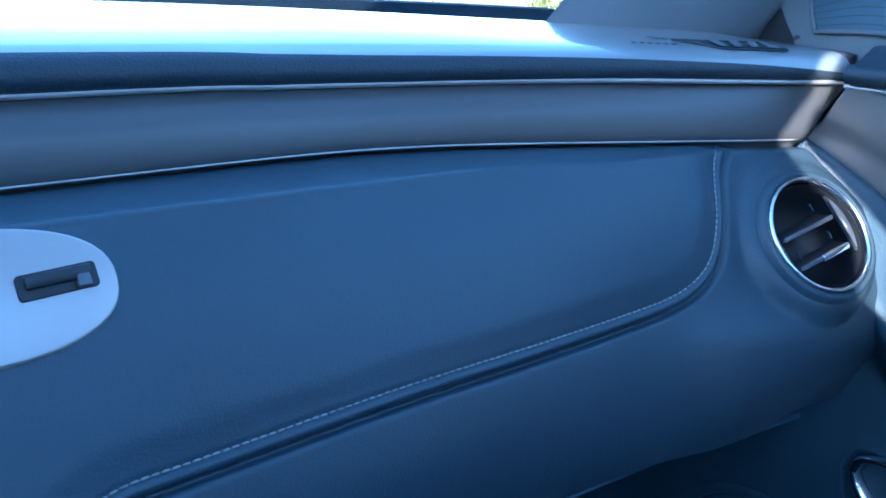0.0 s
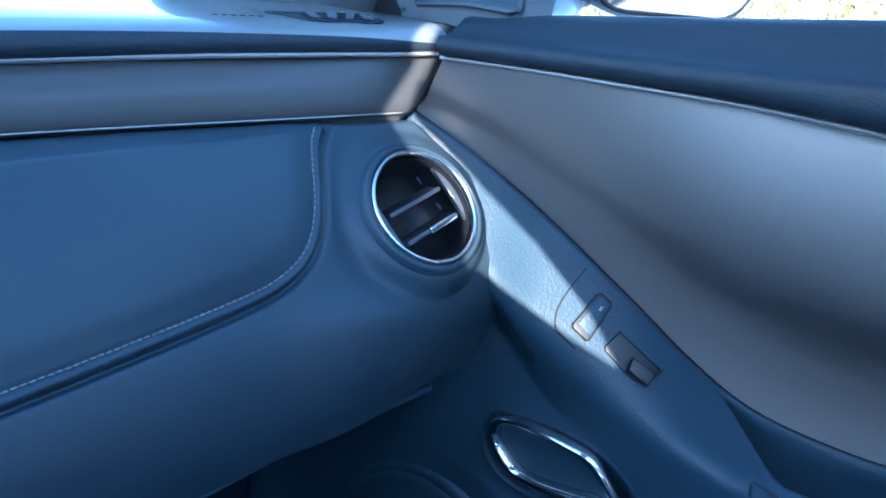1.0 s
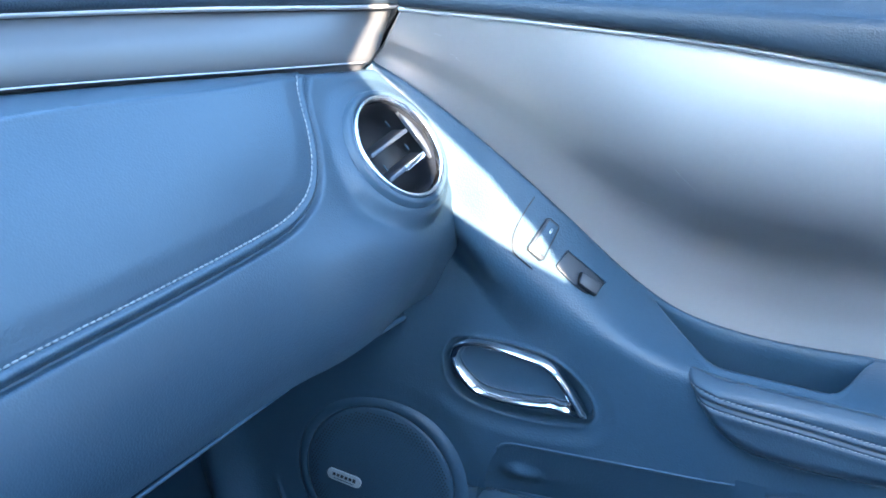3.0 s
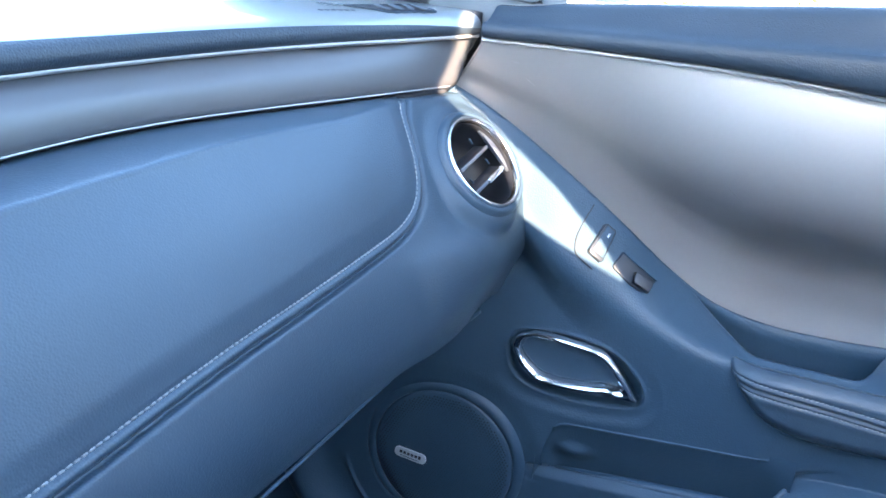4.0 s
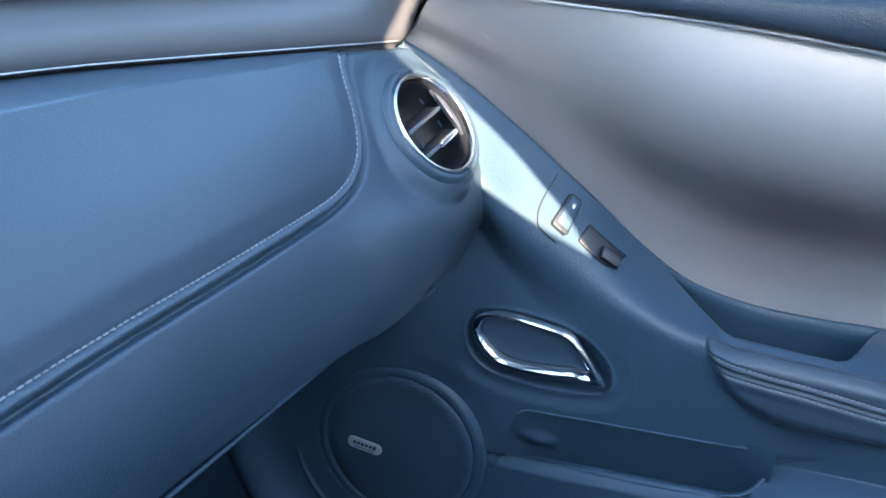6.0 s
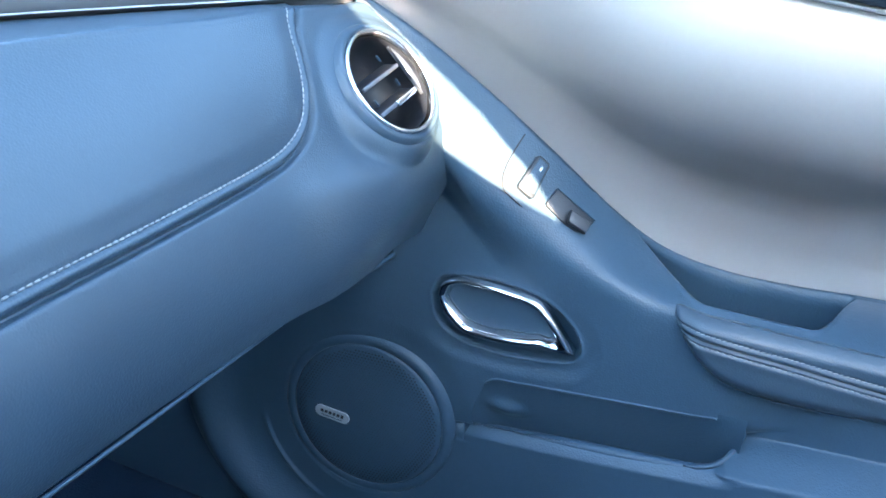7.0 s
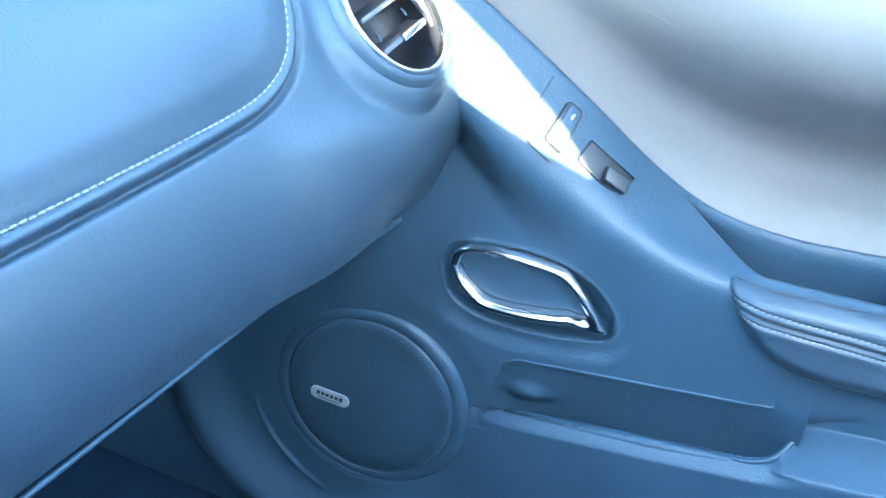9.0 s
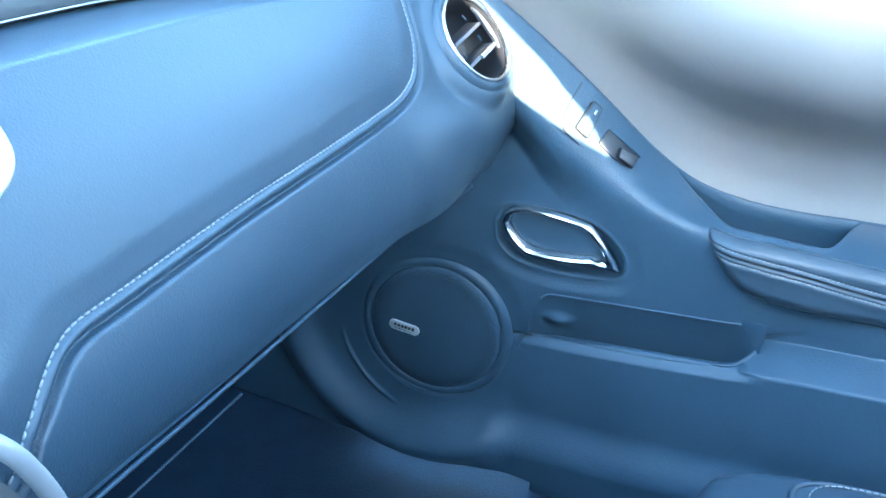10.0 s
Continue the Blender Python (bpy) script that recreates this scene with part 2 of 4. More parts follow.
# the sewn edge of the padded panel
SEAM = spline([(0.601, 0.016, 0.6225), (0.592, 0.010, 0.620), (0.580, 0.000, 0.603), (0.566, -0.016, 0.578), (0.549, -0.030, 0.556), (0.524, -0.034, 0.5425),
               (0.490, -0.033, 0.536), (0.394, -0.029, 0.5295), (0.294, -0.026, 0.525), (0.187, -0.023, 0.517), (0.150, -0.022, 0.514), (0.132, -0.022, 0.505),
               (0.118, -0.024, 0.494), (0.100, -0.028, 0.482), (0.06, -0.030, 0.470), (-0.30, -0.03, 0.46)], 360)


def settle(curve, P, lift=0.0):
    """Moves a curve on to the nearest places of a surface."""
    N = normals(P).reshape(-1, 3)
    Q = P.reshape(-1, 3)
    out, nn = [], []
    for p in curve:
        d = ((Q - p) ** 2).sum(1)
        k = np.argpartition(d, 4)[:4]
        w = 1 / (d[k] + 1e-8)
        n = (N[k] * w[:, None]).sum(0)
        n /= np.linalg.norm(n)
        base = (Q[k] * w[:, None]).sum(0) / w.sum()
        out.append(p - n * ((p - base) @ n) + n * lift)
        nn.append(n)
    return np.array(out), np.array(nn)


SEAM, _ = settle(SEAM, FACE)
k = np.ones(9) / 9
SEAM = np.stack([np.convolve(np.r_[[SEAM[0, j]] * 4, SEAM[:, j], [SEAM[-1, j]] * 4], k, "valid") for j in range(3)], 1)
flat_face = FACE.reshape(-1, 3)
dist, sign = np.full(len(flat_face), 9.0), np.zeros(len(flat_face))
tang = np.gradient(SEAM, axis=0)
tang /= np.linalg.norm(tang, axis=1, keepdims=True)
NF = normals(FACE)
if NF[NX // 2, NS // 2, 1] > 0:
    NF = -NF
near = np.empty(len(flat_face), int)
for a in range(0, len(flat_face), 4000):
    d2 = ((flat_face[a:a + 4000, None] - SEAM[None]) ** 2).sum(2)
    near[a:a + 4000] = d2.argmin(1)
    dist[a:a + 4000] = np.sqrt(d2.min(1))
off = flat_face - SEAM[near]
sign = np.einsum("ij,ij->i", np.cross(tang[near], NF.reshape(-1, 3)), off)
d = (dist * np.where(sign > 0, 1, -1)).reshape(NX, NS)
inside = d if (d[NX // 3, NS * 4 // 15] > 0) else -d
# piping 0 to 11 mm outside the stitches, then a sharp groove, with a slight puff of the pad inside
relief = 0.0022 * step(inside, 0.0, 0.02) - 0.0011 * np.exp(-(inside / 0.0016) ** 2)
relief += 0.0012 * np.exp(-((inside + 0.0040) / 0.0028) ** 2) - 0.0062 * np.exp(-((inside + 0.0092) / 0.0018) ** 2)
FACE_D = FACE + NF * relief[..., None]

VENT = np.array([0.648, -0.050, 0.568])
VENT_N = np.array([-0.187, -0.756, 0.627])
VENT_N /= np.linalg.norm(VENT_N)
rel = FACE_D - VENT
h = rel @ VENT_N
rad = np.linalg.norm(rel - h[..., None] * VENT_N, axis=-1)
hollow = np.exp(-((rad - 0.067) / 0.012) ** 2)
FACE_D = FACE_D - NF * (0.0022 * hollow)[..., None]
rel = FACE_D - VENT
h = rel @ VENT_N
# blend the pad into the collar of the vent
grip = step(rad, 0.068, 0.052)
FACE_D = FACE_D - VENT_N * (grip * (h + 0.004))[..., None]
cell = 0.25 * (rad[:-1, :-1] + rad[1:, :-1] + rad[1:, 1:] + rad[:-1, 1:])
FACE_D = FACE_D - NF * (0.016 * step(FACE_D[..., 0] - 0.75 * np.clip(0.619 - FACE_D[..., 2], 0, 1), 0.684, 0.703) * step(rad, 0.050, 0.062))[..., None]
reach = 0.706 + 0.75 * np.clip(0.619 - FACE_D[:-1, :-1, 2], 0, 1)
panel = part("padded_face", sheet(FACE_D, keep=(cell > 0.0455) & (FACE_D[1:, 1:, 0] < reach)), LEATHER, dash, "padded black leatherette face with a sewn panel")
SEAM_UP, seam_n = settle(SEAM, FACE_D, 0.0)
if seam_n[50] @ np.array([0, -1, 0.5]) < 0:
    seam_n = -seam_n
count = int(np.linalg.norm(np.diff(SEAM_UP, axis=0), axis=1).sum() / 0.0047)
pick = np.linspace(0, len(seam_n) - 1, count).astype(int)
link("stitching", stitches(SEAM_UP + seam_n * 0.0005, seam_n[pick], 0.0047, 0.0040, 0.00065), THREAD, panel, "light grey thread in a straight row")["kind"] = "stuff"

# the satin band below the top pad, with its bright edges
bx = np.linspace(-0.9, 0.7000, 260)
by = trim_y(bx)
lean = 0.012 * step(bx, 0.72, 0.5) + 0.002
rise = ease(bx, [(-1.0, -0.004), (0.1, -0.0025), (0.30, -0.0045), (0.39, -0.0045), (0.55, -0.001), (0.70, 0.001)])
rows = []
for f, z in ((0.5, 0.6150), (0.2, 0.6215), (-0.0035, 0.6250), (-0.0045, 0.633), (-0.0015, 0.648), (0.35, 0.658), (0.8, 0.664), (1.05, 0.6665)):
    yy = by + (lean * f if f > 0 else f)
    rows.append(np.stack([bx, yy, z + rise * (z - 0.625) / 0.042], 1))
BANDP = np.stack([spline(c, 22) for c in np.stack(rows, 1)])
# the end slants and turns in towards the gap
zz_ = (BANDP[..., 2] - 0.625) / 0.042
end_ = 0.6970 + 0.0300 * zz_
stretch = step(BANDP[..., 0], 0.60, 0.70)
BANDP[..., 0] += stretch * (end_ - 0.70)
BANDP[..., 1] += stretch * (0.70 - end_) * 0.25 + 0.014 * step(BANDP[..., 0] - end_, -0.0075, 0.0005)
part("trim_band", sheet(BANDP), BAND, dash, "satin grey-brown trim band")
part("trim_edge", tube(np.stack([bx[:-3], by[:-3] - 0.0044, np.full_like(bx[:-3], 0.6252)], 1), 0.0007, 6), SILVER, dash, "thin bright lower edge")
part("trim_edge", tube(np.stack([bx + 0.019 * step(bx, 0.6, 0.7), by + lean * 1.0 - 0.0018 - 0.0045 * step(bx, 0.6, 0.7) - 0.003 * step(bx, 0.45, 0.58), 0.6682 + rise], 1), 0.0031, 8, flat=((0, 0.4, 1), 0.6)), SILVER, dash, "thin pale upper edge")

# the top pad, from its rolled front edge to the windscreen
TX = np.concatenate([np.linspace(-0.9, 0.66, 170), np.linspace(0.662, 0.716, 24)])
TOP = []
for x in TX:
    y0 = float(trim_y(x)) + 0.012 * float(step(x, 0.72, 0.5))
    far = float(ease(x, [(-0.9, 0.30), (-0.4, 0.42), (0.0, 0.44), (0.35, 0.40), (0.60, 0.28), (0.72, 0.18)]))
    r_ = float(np.interp(x, bx, rise))
    TOP.append(spline([(y0 + 0.022, 0.6670 + r_), (y0 + 0.006, 0.6685 + r_), (y0 - 0.004, 0.6705 + r_), (y0 - 0.0075, 0.677 + r_), (y0 - 0.004, 0.685 + r_), (y0 + 0.005, 0.6895 + r_), (y0 + 0.022, 0.6915 + 0.5 * r_),
                       (y0 + 0.07, 0.6930), (0.5 * (y0 + far) + 0.03, 0.6945), (far - 0.03, 0.6935), (far, 0.689), (far + 0.02, 0.677)], 160))
TOP = np.concatenate([np.broadcast_to(TX[:, None, None], (len(TX), 160, 1)), np.array(TOP)], -1)
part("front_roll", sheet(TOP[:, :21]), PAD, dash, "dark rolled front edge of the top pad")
# the pale colour holds the sky glare on the pad's flat top
part("top_pad", sheet(TOP[:, 20:]), GLAREPAD, dash, "grained black top pad, sky glare in its pale colour")
END = np.stack([TOP[-1], TOP[-1] + np.array([0.0015, 0.004, -0.0012]), TOP[-1] + np.array([0.0015, 0.020, -0.006])])
part("end_roll", sheet(END), GLAREPAD, dash, "rounded end of the top pad")
part("corner_panel", outline([(0.62, 0.22), (0.655, 0.10), (0.700, 0.060), (0.724, 0.0), (0.755, 0.0), (0.80, 0.13), (0.76, 0.22)], 0.008, pose(0, 0, 0.6830), 0.002), PAD, dash, "grey corner beside the top pad")

# lower closing panel under the padded face
LX = np.linspace(-0.3, 0.72, 120)
lz = ease(LX, [(-0.4, 0.437), (0.07, 0.436), (0.25, 0.432), (0.44, 0.428), (0.60, 0.424), (0.76, 0.409)])
LOW_P = ((-0.026, 0.014), (-0.034, -0.002), (-0.0390, -0.0035), (-0.0405, -0.0060), (-0.0385, -0.0082), (-0.030, -0.0125), (-0.010, -0.020), (0.04, -0.036), (0.30, -0.09))
LOW = np.stack([np.concatenate([np.full((60, 1), x), spline([(y, z + dz) for y, dz in LOW_P], 60)], 1) for x, z in zip(LX, lz)])
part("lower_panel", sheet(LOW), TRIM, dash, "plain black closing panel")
turned = step(LX[:-4], 0.668, 0.69)
part("lower_piping", tube(np.stack([LX[:-4], -0.0442 - 0.008 * step(LX[:-4], 0.5, 0.63) + 0.02 * turned, lz[:-4] - 0.0055], 1), 0.0013 + 0.0012 * step(LX[:-4], 0.45, 0.62), 8), TRIM, dash, "fine rounded lower edge")
part("lower_rail", tube(np.stack([np.linspace(-0.3, 0.30, 60), np.full(60, -0.020), np.linspace(0.386, 0.380, 60)], 1), 0.0008, 8), TRIM, dash)

# defroster grille in the pad's end
GC = np.array([(0.609, 0.0765), (0.684, 0.0488), (0.669, 0.0155), (0.604, 0.0440)])


def on_top(a, c, lift):
    """A place of the grille's patch on the top pad."""
    xy = (1 - c) * ((1 - a) * GC[0] + a * GC[1]) + c * ((1 - a) * GC[3] + a * GC[2])
    k_ = int(np.abs(TX - xy[0]).argmin())
    o_ = np.argsort(TOP[k_, 22:150, 1])
    return (xy[0], xy[1], float(np.interp(xy[1], TOP[k_, 22:150, 1][o_], TOP[k_, 22:150, 2][o_])) + lift)


def patch(corners, lift, n=7):
    (a0, c0), (a1, c1), (a2, c2), (a3, c3) = corners
    return np.array([[on_top((1 - v_) * ((1 - u) * a0 + u * a1) + v_ * ((1 - u) * a3 + u * a2), (1 - v_) * ((1 - u) * c0 + u * c1) + v_ * ((1 - u) * c3 + u * c2), lift) for v_ in np.linspace(0, 1, n)] for u in np.linspace(0, 1, n)])


grille = part("defroster_grille", sheet(patch([(0, 0), (1, 0), (1, 1), (0.22, 1)], 0.0008, 14)), BLACK, dash, "black defroster grille with slanting ribs")
rim_ = [on_top(a, c, 0.0010) for a, c in spline([(0, 0), (0.5, 0), (1, 0), (1, 0.5), (1, 1), (0.6, 1), (0.22, 1), (0.1, 0.5), (0, 0)], 80)]
part("grille_rim", tube(rim_, 0.0008, 6), PAD, grille)
for t0, t1, b0, b1 in ((0.375, 0.48, 0.22, 0.31), (0.60, 0.71, 0.40, 0.50), (0.82, 0.91, 0.59, 0.68), (0.95, 0.99, 0.79, 0.94)):
    part("rib", sheet(patch([(t0, 0.05), (t1, 0.05), (b1, 0.95), (b0, 0.95)], 0.0022, 5)), PILLAR, grille)
for i in range(6):
    part("emboss_mark", box((0.0035, 0.0035, 0.0006), m=pose(0.556 + 0.0055 * i, 0.0680 - 0.0028 * i, 0.6926, 0, 0, -25), bevel=0.0002), PAD, dash)

# air vent
MV = frame_of(VENT, VENT_N, (0.043, -0.009, 0.0155))


def lathe(profile, m, n=72):
    """A ring from (radius, height) rows."""
    a = np.linspace(0, 2 * np.pi, n + 1)[:-1]
    P = np.array([[(r * math.cos(t), r * math.sin(t), z) for r, z in profile] for t in a])
    bm = sheet(P, closed=True)
    bm.transform(m)
    bmesh.ops.recalc_face_normals(bm, faces=bm.faces)
    return bm


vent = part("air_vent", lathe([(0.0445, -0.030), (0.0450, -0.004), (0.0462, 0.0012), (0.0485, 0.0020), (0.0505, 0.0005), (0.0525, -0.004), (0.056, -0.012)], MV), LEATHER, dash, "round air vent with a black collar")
part("chrome_ring", lathe([(0.0415, -0.006), (0.0418, 0.0008), (0.0426, 0.0026), (0.0438, 0.0031), (0.0449, 0.0024), (0.0456, 0.0), (0.0455, -0.006)], MV), RING, vent, "satin chrome ring")
part("vent_barrel", lathe([(0.0407, -0.003), (0.0400, -0.020), (0.036, -0.040), (0.02, -0.046), (0.0005, -0.047)], MV), BLACK, vent, "black vent barrel")
for q_ in (-1, 1):
    seg = [(q_ * 0.0325, -0.0233), (q_ * 0.0325, 0.0233)]
    a0 = math.asin(0.0233 / 0.0400)
    seg += [(q_ * 0.0400 * math.cos(t), 0.0400 * math.sin(t)) for t in np.linspace(a0, -a0, 12)]
    part("side_cheek", outline(seg if q_ > 0 else seg[::-1], 0.0030, MV @ pose(0, 0, -0.0085), 0.0006), VANE, vent, "plain grey side cheek")
for y in (0.0100, -0.0135):
    slat = part("slat", box((0.058, 0.0022, 0.014), m=MV @ pose(0, y, -0.0125, 30, 0, 0), bevel=0.0009), BLACK, vent, "dark slat")
    part("slat_edge", box((0.055, 0.0034, 0.0020), m=MV @ pose(0, y - 0.0030, -0.0060, 25, 0, 0), bevel=0.0008), VANE, slat, "grey front edge")
part("thumb_tab", box((0.030, 0.0050, 0.0040), m=MV @ pose(0.0095, -0.0168, -0.0045, 25, 0, 0), bevel=0.0012), RING, vent, "bright thumb tab")
for x, y in ((0.022, -0.004), (0.020, 0.020), (-0.016, -0.007)):
    part("pivot", box((0.0010, 0.006, 0.002), m=MV @ pose(x, y, -0.012), bevel=0.0004), TRIM, vent)

# latch plate at the panel's inner end
MP = frame_of((0.102, 0.0135, 0.5965), (0.0, -0.84, 0.54), (1, 0, 0.0))
plate_pts = [(0.066 * np.sign(c) * abs(c) ** 0.8, 0.0300 * np.sign(s) * abs(s) ** 0.85) for c, s in ((math.cos(t), math.sin(t)) for t in np.linspace(0, 2 * np.pi, 49)[:-1])]
plate = part("latch_plate", outline(plate_pts, 0.004, MP, 0.0016), SILVER, dash, "oval silver plate round the latch")
latch = part("latch", outline(rounded(0.033, 0.0115, 0.002), 0.0014, MP @ pose(0.041, 0.0025, 0.0040, 0, 0, 4), 0.0005), BLACK, plate, "black latch in its slot")
part("latch_lever", box((0.027, 0.006, 0.004), m=MP @ pose(0.041, 0.004, 0.0065, 12, 0, 4), bevel=0.001), GLOSS, latch, "dark lever")
part("latch_tip", box((0.006, 0.008, 0.003), m=MP @ pose(0.051, 0.002, 0.0068, 0, 0, 4), bevel=0.0008), VANE, latch)

# ---- passenger door ----
door = empty("passenger_door", "closed black car door with a satin grey insert and stitched armrest", "car door")

LIP = [(0.30, 0.700, 0.620), (0.03, 0.699, 0.622), (0.005, 0.699, 0.622), (-0.043, 0.722, 0.592), (-0.099, 0.748, 0.5475), (-0.160, 0.772, 0.496), (-0.216, 0.796, 0.446),
       (-0.265, 0.813, 0.414), (-0.323, 0.831, 0.3965), (-0.383, 0.836, 0.394), (-0.449, 0.834, 0.3985), (-0.60, 0.832, 0.404), (-0.90, 0.832, 0.41)]
RIDGE = [(0.30, 0.694, 0.545), (0.0, 0.689, 0.540), (-0.065, 0.692, 0.517), (-0.110, 0.714, 0.474), (-0.160, 0.731, 0.437), (-0.200, 0.737, 0.4155), (-0.245, 0.739, 0.399),
         (-0.286, 0.742, 0.3885), (-0.35, 0.742, 0.3865), (-0.45, 0.757, 0.379), (-0.60, 0.778, 0.370), (-0.90, 0.81, 0.36)]
NA, NB = 46, 290
ys = np.concatenate([np.linspace(0.25, 0.12, 40, endpoint=False), np.linspace(0.12, -0.46, 520, endpoint=False), np.linspace(-0.46, -0.80, 80)])
NY = len(ys)
lip, ridge = ease(ys, LIP), ease(ys, RIDGE)
YY = ys[:, None]


def lip_line(y):
    return ease(y, [(0.3, 0.170), (0.0, 0.196), (-0.131, 0.211), (-0.211, 0.2215), (-0.332, 0.2405), (-0.40, 0.2525), (-0.476, 0.2610), (-0.60, 0.272), (-0.90, 0.30)])


def shore(y, z, points, n=160):
    """Signed distance to a rounded closed outline, below zero inside it."""
    c = spline(points + points[:1], n)
    dist_, odd = np.full(np.broadcast(y, z).shape, 9.0), np.zeros(np.broadcast(y, z).shape, bool)
    for (y0, z0), (y1, z1) in zip(c[:-1], c[1:]):
        ey, ez = y1 - y0, z1 - z0
        k_ = np.clip(((y - y0) * ey + (z - z0) * ez) / (ey * ey + ez * ez + 1e-12), 0, 1)
        dist_ = np.minimum(dist_, np.hypot(y - y0 - k_ * ey, z - z0 - k_ * ez))
        if abs(z1 - z0) > 1e-9:
            odd ^= ((z0 > z) != (z1 > z)) & (y < ey * (z - z0) / (z1 - z0) + y0)
    return np.where(odd, -dist_, dist_)


MOUTH = [(-0.126, 0.264), (-0.136, 0.2715), (-0.160, 0.2745), (-0.230, 0.2815), (-0.320, 0.290), (-0.345, 0.291), (-0.362, 0.288), (-0.369, 0.279), (-0.368, 0.267), (-0.360, 0.255), (-0.346, 0.2455), (-0.328, 0.2410)]
MOUTH += [(y, float(lip_line(y)) + 0.0008) for y in (-0.29, -0.24, -0.18, -0.14)] + [(-0.124, 0.2105), (-0.118, 0.2135), (-0.1160, 0.222), (-0.118, 0.242)]
BOWL = [(-0.062, 0.352), (-0.068, 0.367), (-0.080, 0.374), (-0.117, 0.3785), (-0.158, 0.376), (-0.185, 0.366), (-0.205, 0.348), (-0.214, 0.330), (-0.211, 0.319), (-0.199, 0.312), (-0.160, 0.306), (-0.125, 0.305), (-0.092, 0.309), (-0.070, 0.325)]


def trim_face(y, z):
    """How far out the door's lower trim stands, over length and height."""
    x = 0.742 + 0 * z
    x = x - 0.010 * step(y, -0.08, 0.02) + 0.02 * step(y, -0.34, -0.50)
    # lower bin: stands proud below its sloping lip
    ll = lip_line(y)
    bin_x = 0.745 - 0.075 * np.clip(-(y + 0.105), 0, 0.36)
    below = step(z, ll + 0.003, ll + 0.0005) * step(y, -0.085, -0.125)
    strip = 0.011 * step(y, -0.385, -0.340) * np.clip((z - ll + 0.011) / 0.012, 0, 1) ** 1.3
    x = x * (1 - below) + (bin_x - 0.002 + strip + 0.03 * np.clip(ll - 0.01 - z, 0, 0.3) * step(z, 0.2, 0.05)) * below
    # shelf behind the bin
    rise_ = step(z, ll + 0.018, ll + 0.040)
    shelf = step(y, -0.350 + 0.03 * rise_, -0.362 - 0.06 * rise_) * step(z, ll - 0.004, ll + 0.002)
    climb = np.clip((z - ll) / 0.021, 0, 1)
    x = x * (1 - shelf) + shelf * (bin_x + 0.042 * climb)
    return x


def ell(y, z, cy, cz, ry, rz, tilt):
    c, s = math.cos(tilt), math.sin(tilt)
    a, b = (y - cy) * c + (z - cz) * s, -(y - cy) * s + (z - cz) * c
    return np.sqrt((a / ry) ** 2 + (b / rz) ** 2)


v = np.linspace(0, 1, NB)[None]
floor_z = 0.015
ZZ = ridge[:, 1:2] + (floor_z - ridge[:, 1:2]) * v
XX = trim_face(YY, ZZ)
sd = shore(YY, ZZ, MOUTH)
# ease from the ridge down into the face
top_mix = step(ridge[:, 1:2] - ZZ, 0.07, 0.0)
XX = XX * (1 - top_mix) + (ridge[:, 0:1] + 0.02 * (ridge[:, 1:2] - ZZ)) * top_mix
# hollow behind the pull handle
BOWL = [(-0.139 + 0.995 * (y + 0.139), 0.3395 + 1.03 * (z - 0.343)) for y, z in BOWL]
hb = shore(YY, ZZ, BOWL)
XX += (0.005 + 0.008 * step(ZZ + 0.30 * (YY + 0.14), 0.365, 0.315)) * step(hb, 0.0005, -0.0045) - 0.0009 * np.exp(-((hb - 0.0012) / 0.0014) ** 2)
XX += 0.0035 * step(hb, 0.022, 0.006) * step(ZZ + 0.35 * (YY + 0.14), 0.352, 0.31)
# speaker seat and the rolled edge round its front
CY, CZ, SR = -0.003, 0.190, 0.088
rs = np.hypot(YY - CY, ZZ - CZ)
turn = np.arctan2(ZZ - CZ, YY - CY)
XX += 0.0012 * step(rs, SR + 0.0105, SR + 0.006) + 0.016 * step(rs, SR + 0.004, SR)
XX += 0.0022 * step(rs, SR + 0.034, SR + 0.012) * step(np.abs(turn - 2.2), 1.5, 0.7)
arc = np.arctan2(ZZ - CZ, YY - CY)
XX -= 0.0030 * np.exp(-((rs - 0.128) / 0.0022) ** 2) * step(arc, -0.2, -0.5) * step(arc, -1.3, -0.95)
front = np.hypot(YY - 0.02, ZZ - 0.20)
XX -= 0.024 * np.exp(-((front - 0.178) / 0.028) ** 2) * step(arc, 0.5, -0.1) * step(arc, -2.6, -1.8) * (YY > -0.2)
XX += 0.016 * step(front, 0.19, 0.26) * step(arc, 0.5, 0.0) * step(arc, -1.8, -1.0)
# foot of the door, a step inwards over the sill
XX -= 0.022 * step(ZZ, 0.100 - 0.13 * np.clip(YY + 0.1, -0.6, 0.1), 0.040 - 0.13 * np.clip(YY + 0.1, -0.6, 0.1)) * step(YY, 0.14, -0.16)

A = np.zeros((NY, NA, 3))
w = np.linspace(0, 1, NA)[None]
A[..., 0] = lip[:, 0:1] + (ridge[:, 0:1] - lip[:, 0:1]) * w
A[..., 1] = YY
A[..., 2] = lip[:, 1:2] + (ridge[:, 1:2] - lip[:, 1:2]) * w
# the deck ahead of the armrest crowns a little; the grab pocket sinks into it
A[..., 2] += 0.006 * np.sin(np.pi * w) * step(YY, -0.24, -0.30)
G = np.concatenate([A, np.stack([XX, np.broadcast_to(YY, XX.shape), ZZ], -1)[:, 1:]], 1)
S2 = G.copy()
for _ in range(110):
    S2[:, 1:-1] = 0.5 * S2[:, 1:-1] + 0.25 * (S2[:, :-2] + S2[:, 2:])
col = np.arange(G.shape[1])[None]
soft = np.exp(-((col - NA) / 26.0) ** 2)[..., None] * step(YY, -0.60, -0.20)[..., None]
soft = np.maximum(soft, (np.exp(-((col - NA) / 26.0) ** 2) * step(YY, -0.31, -0.27))[..., None])
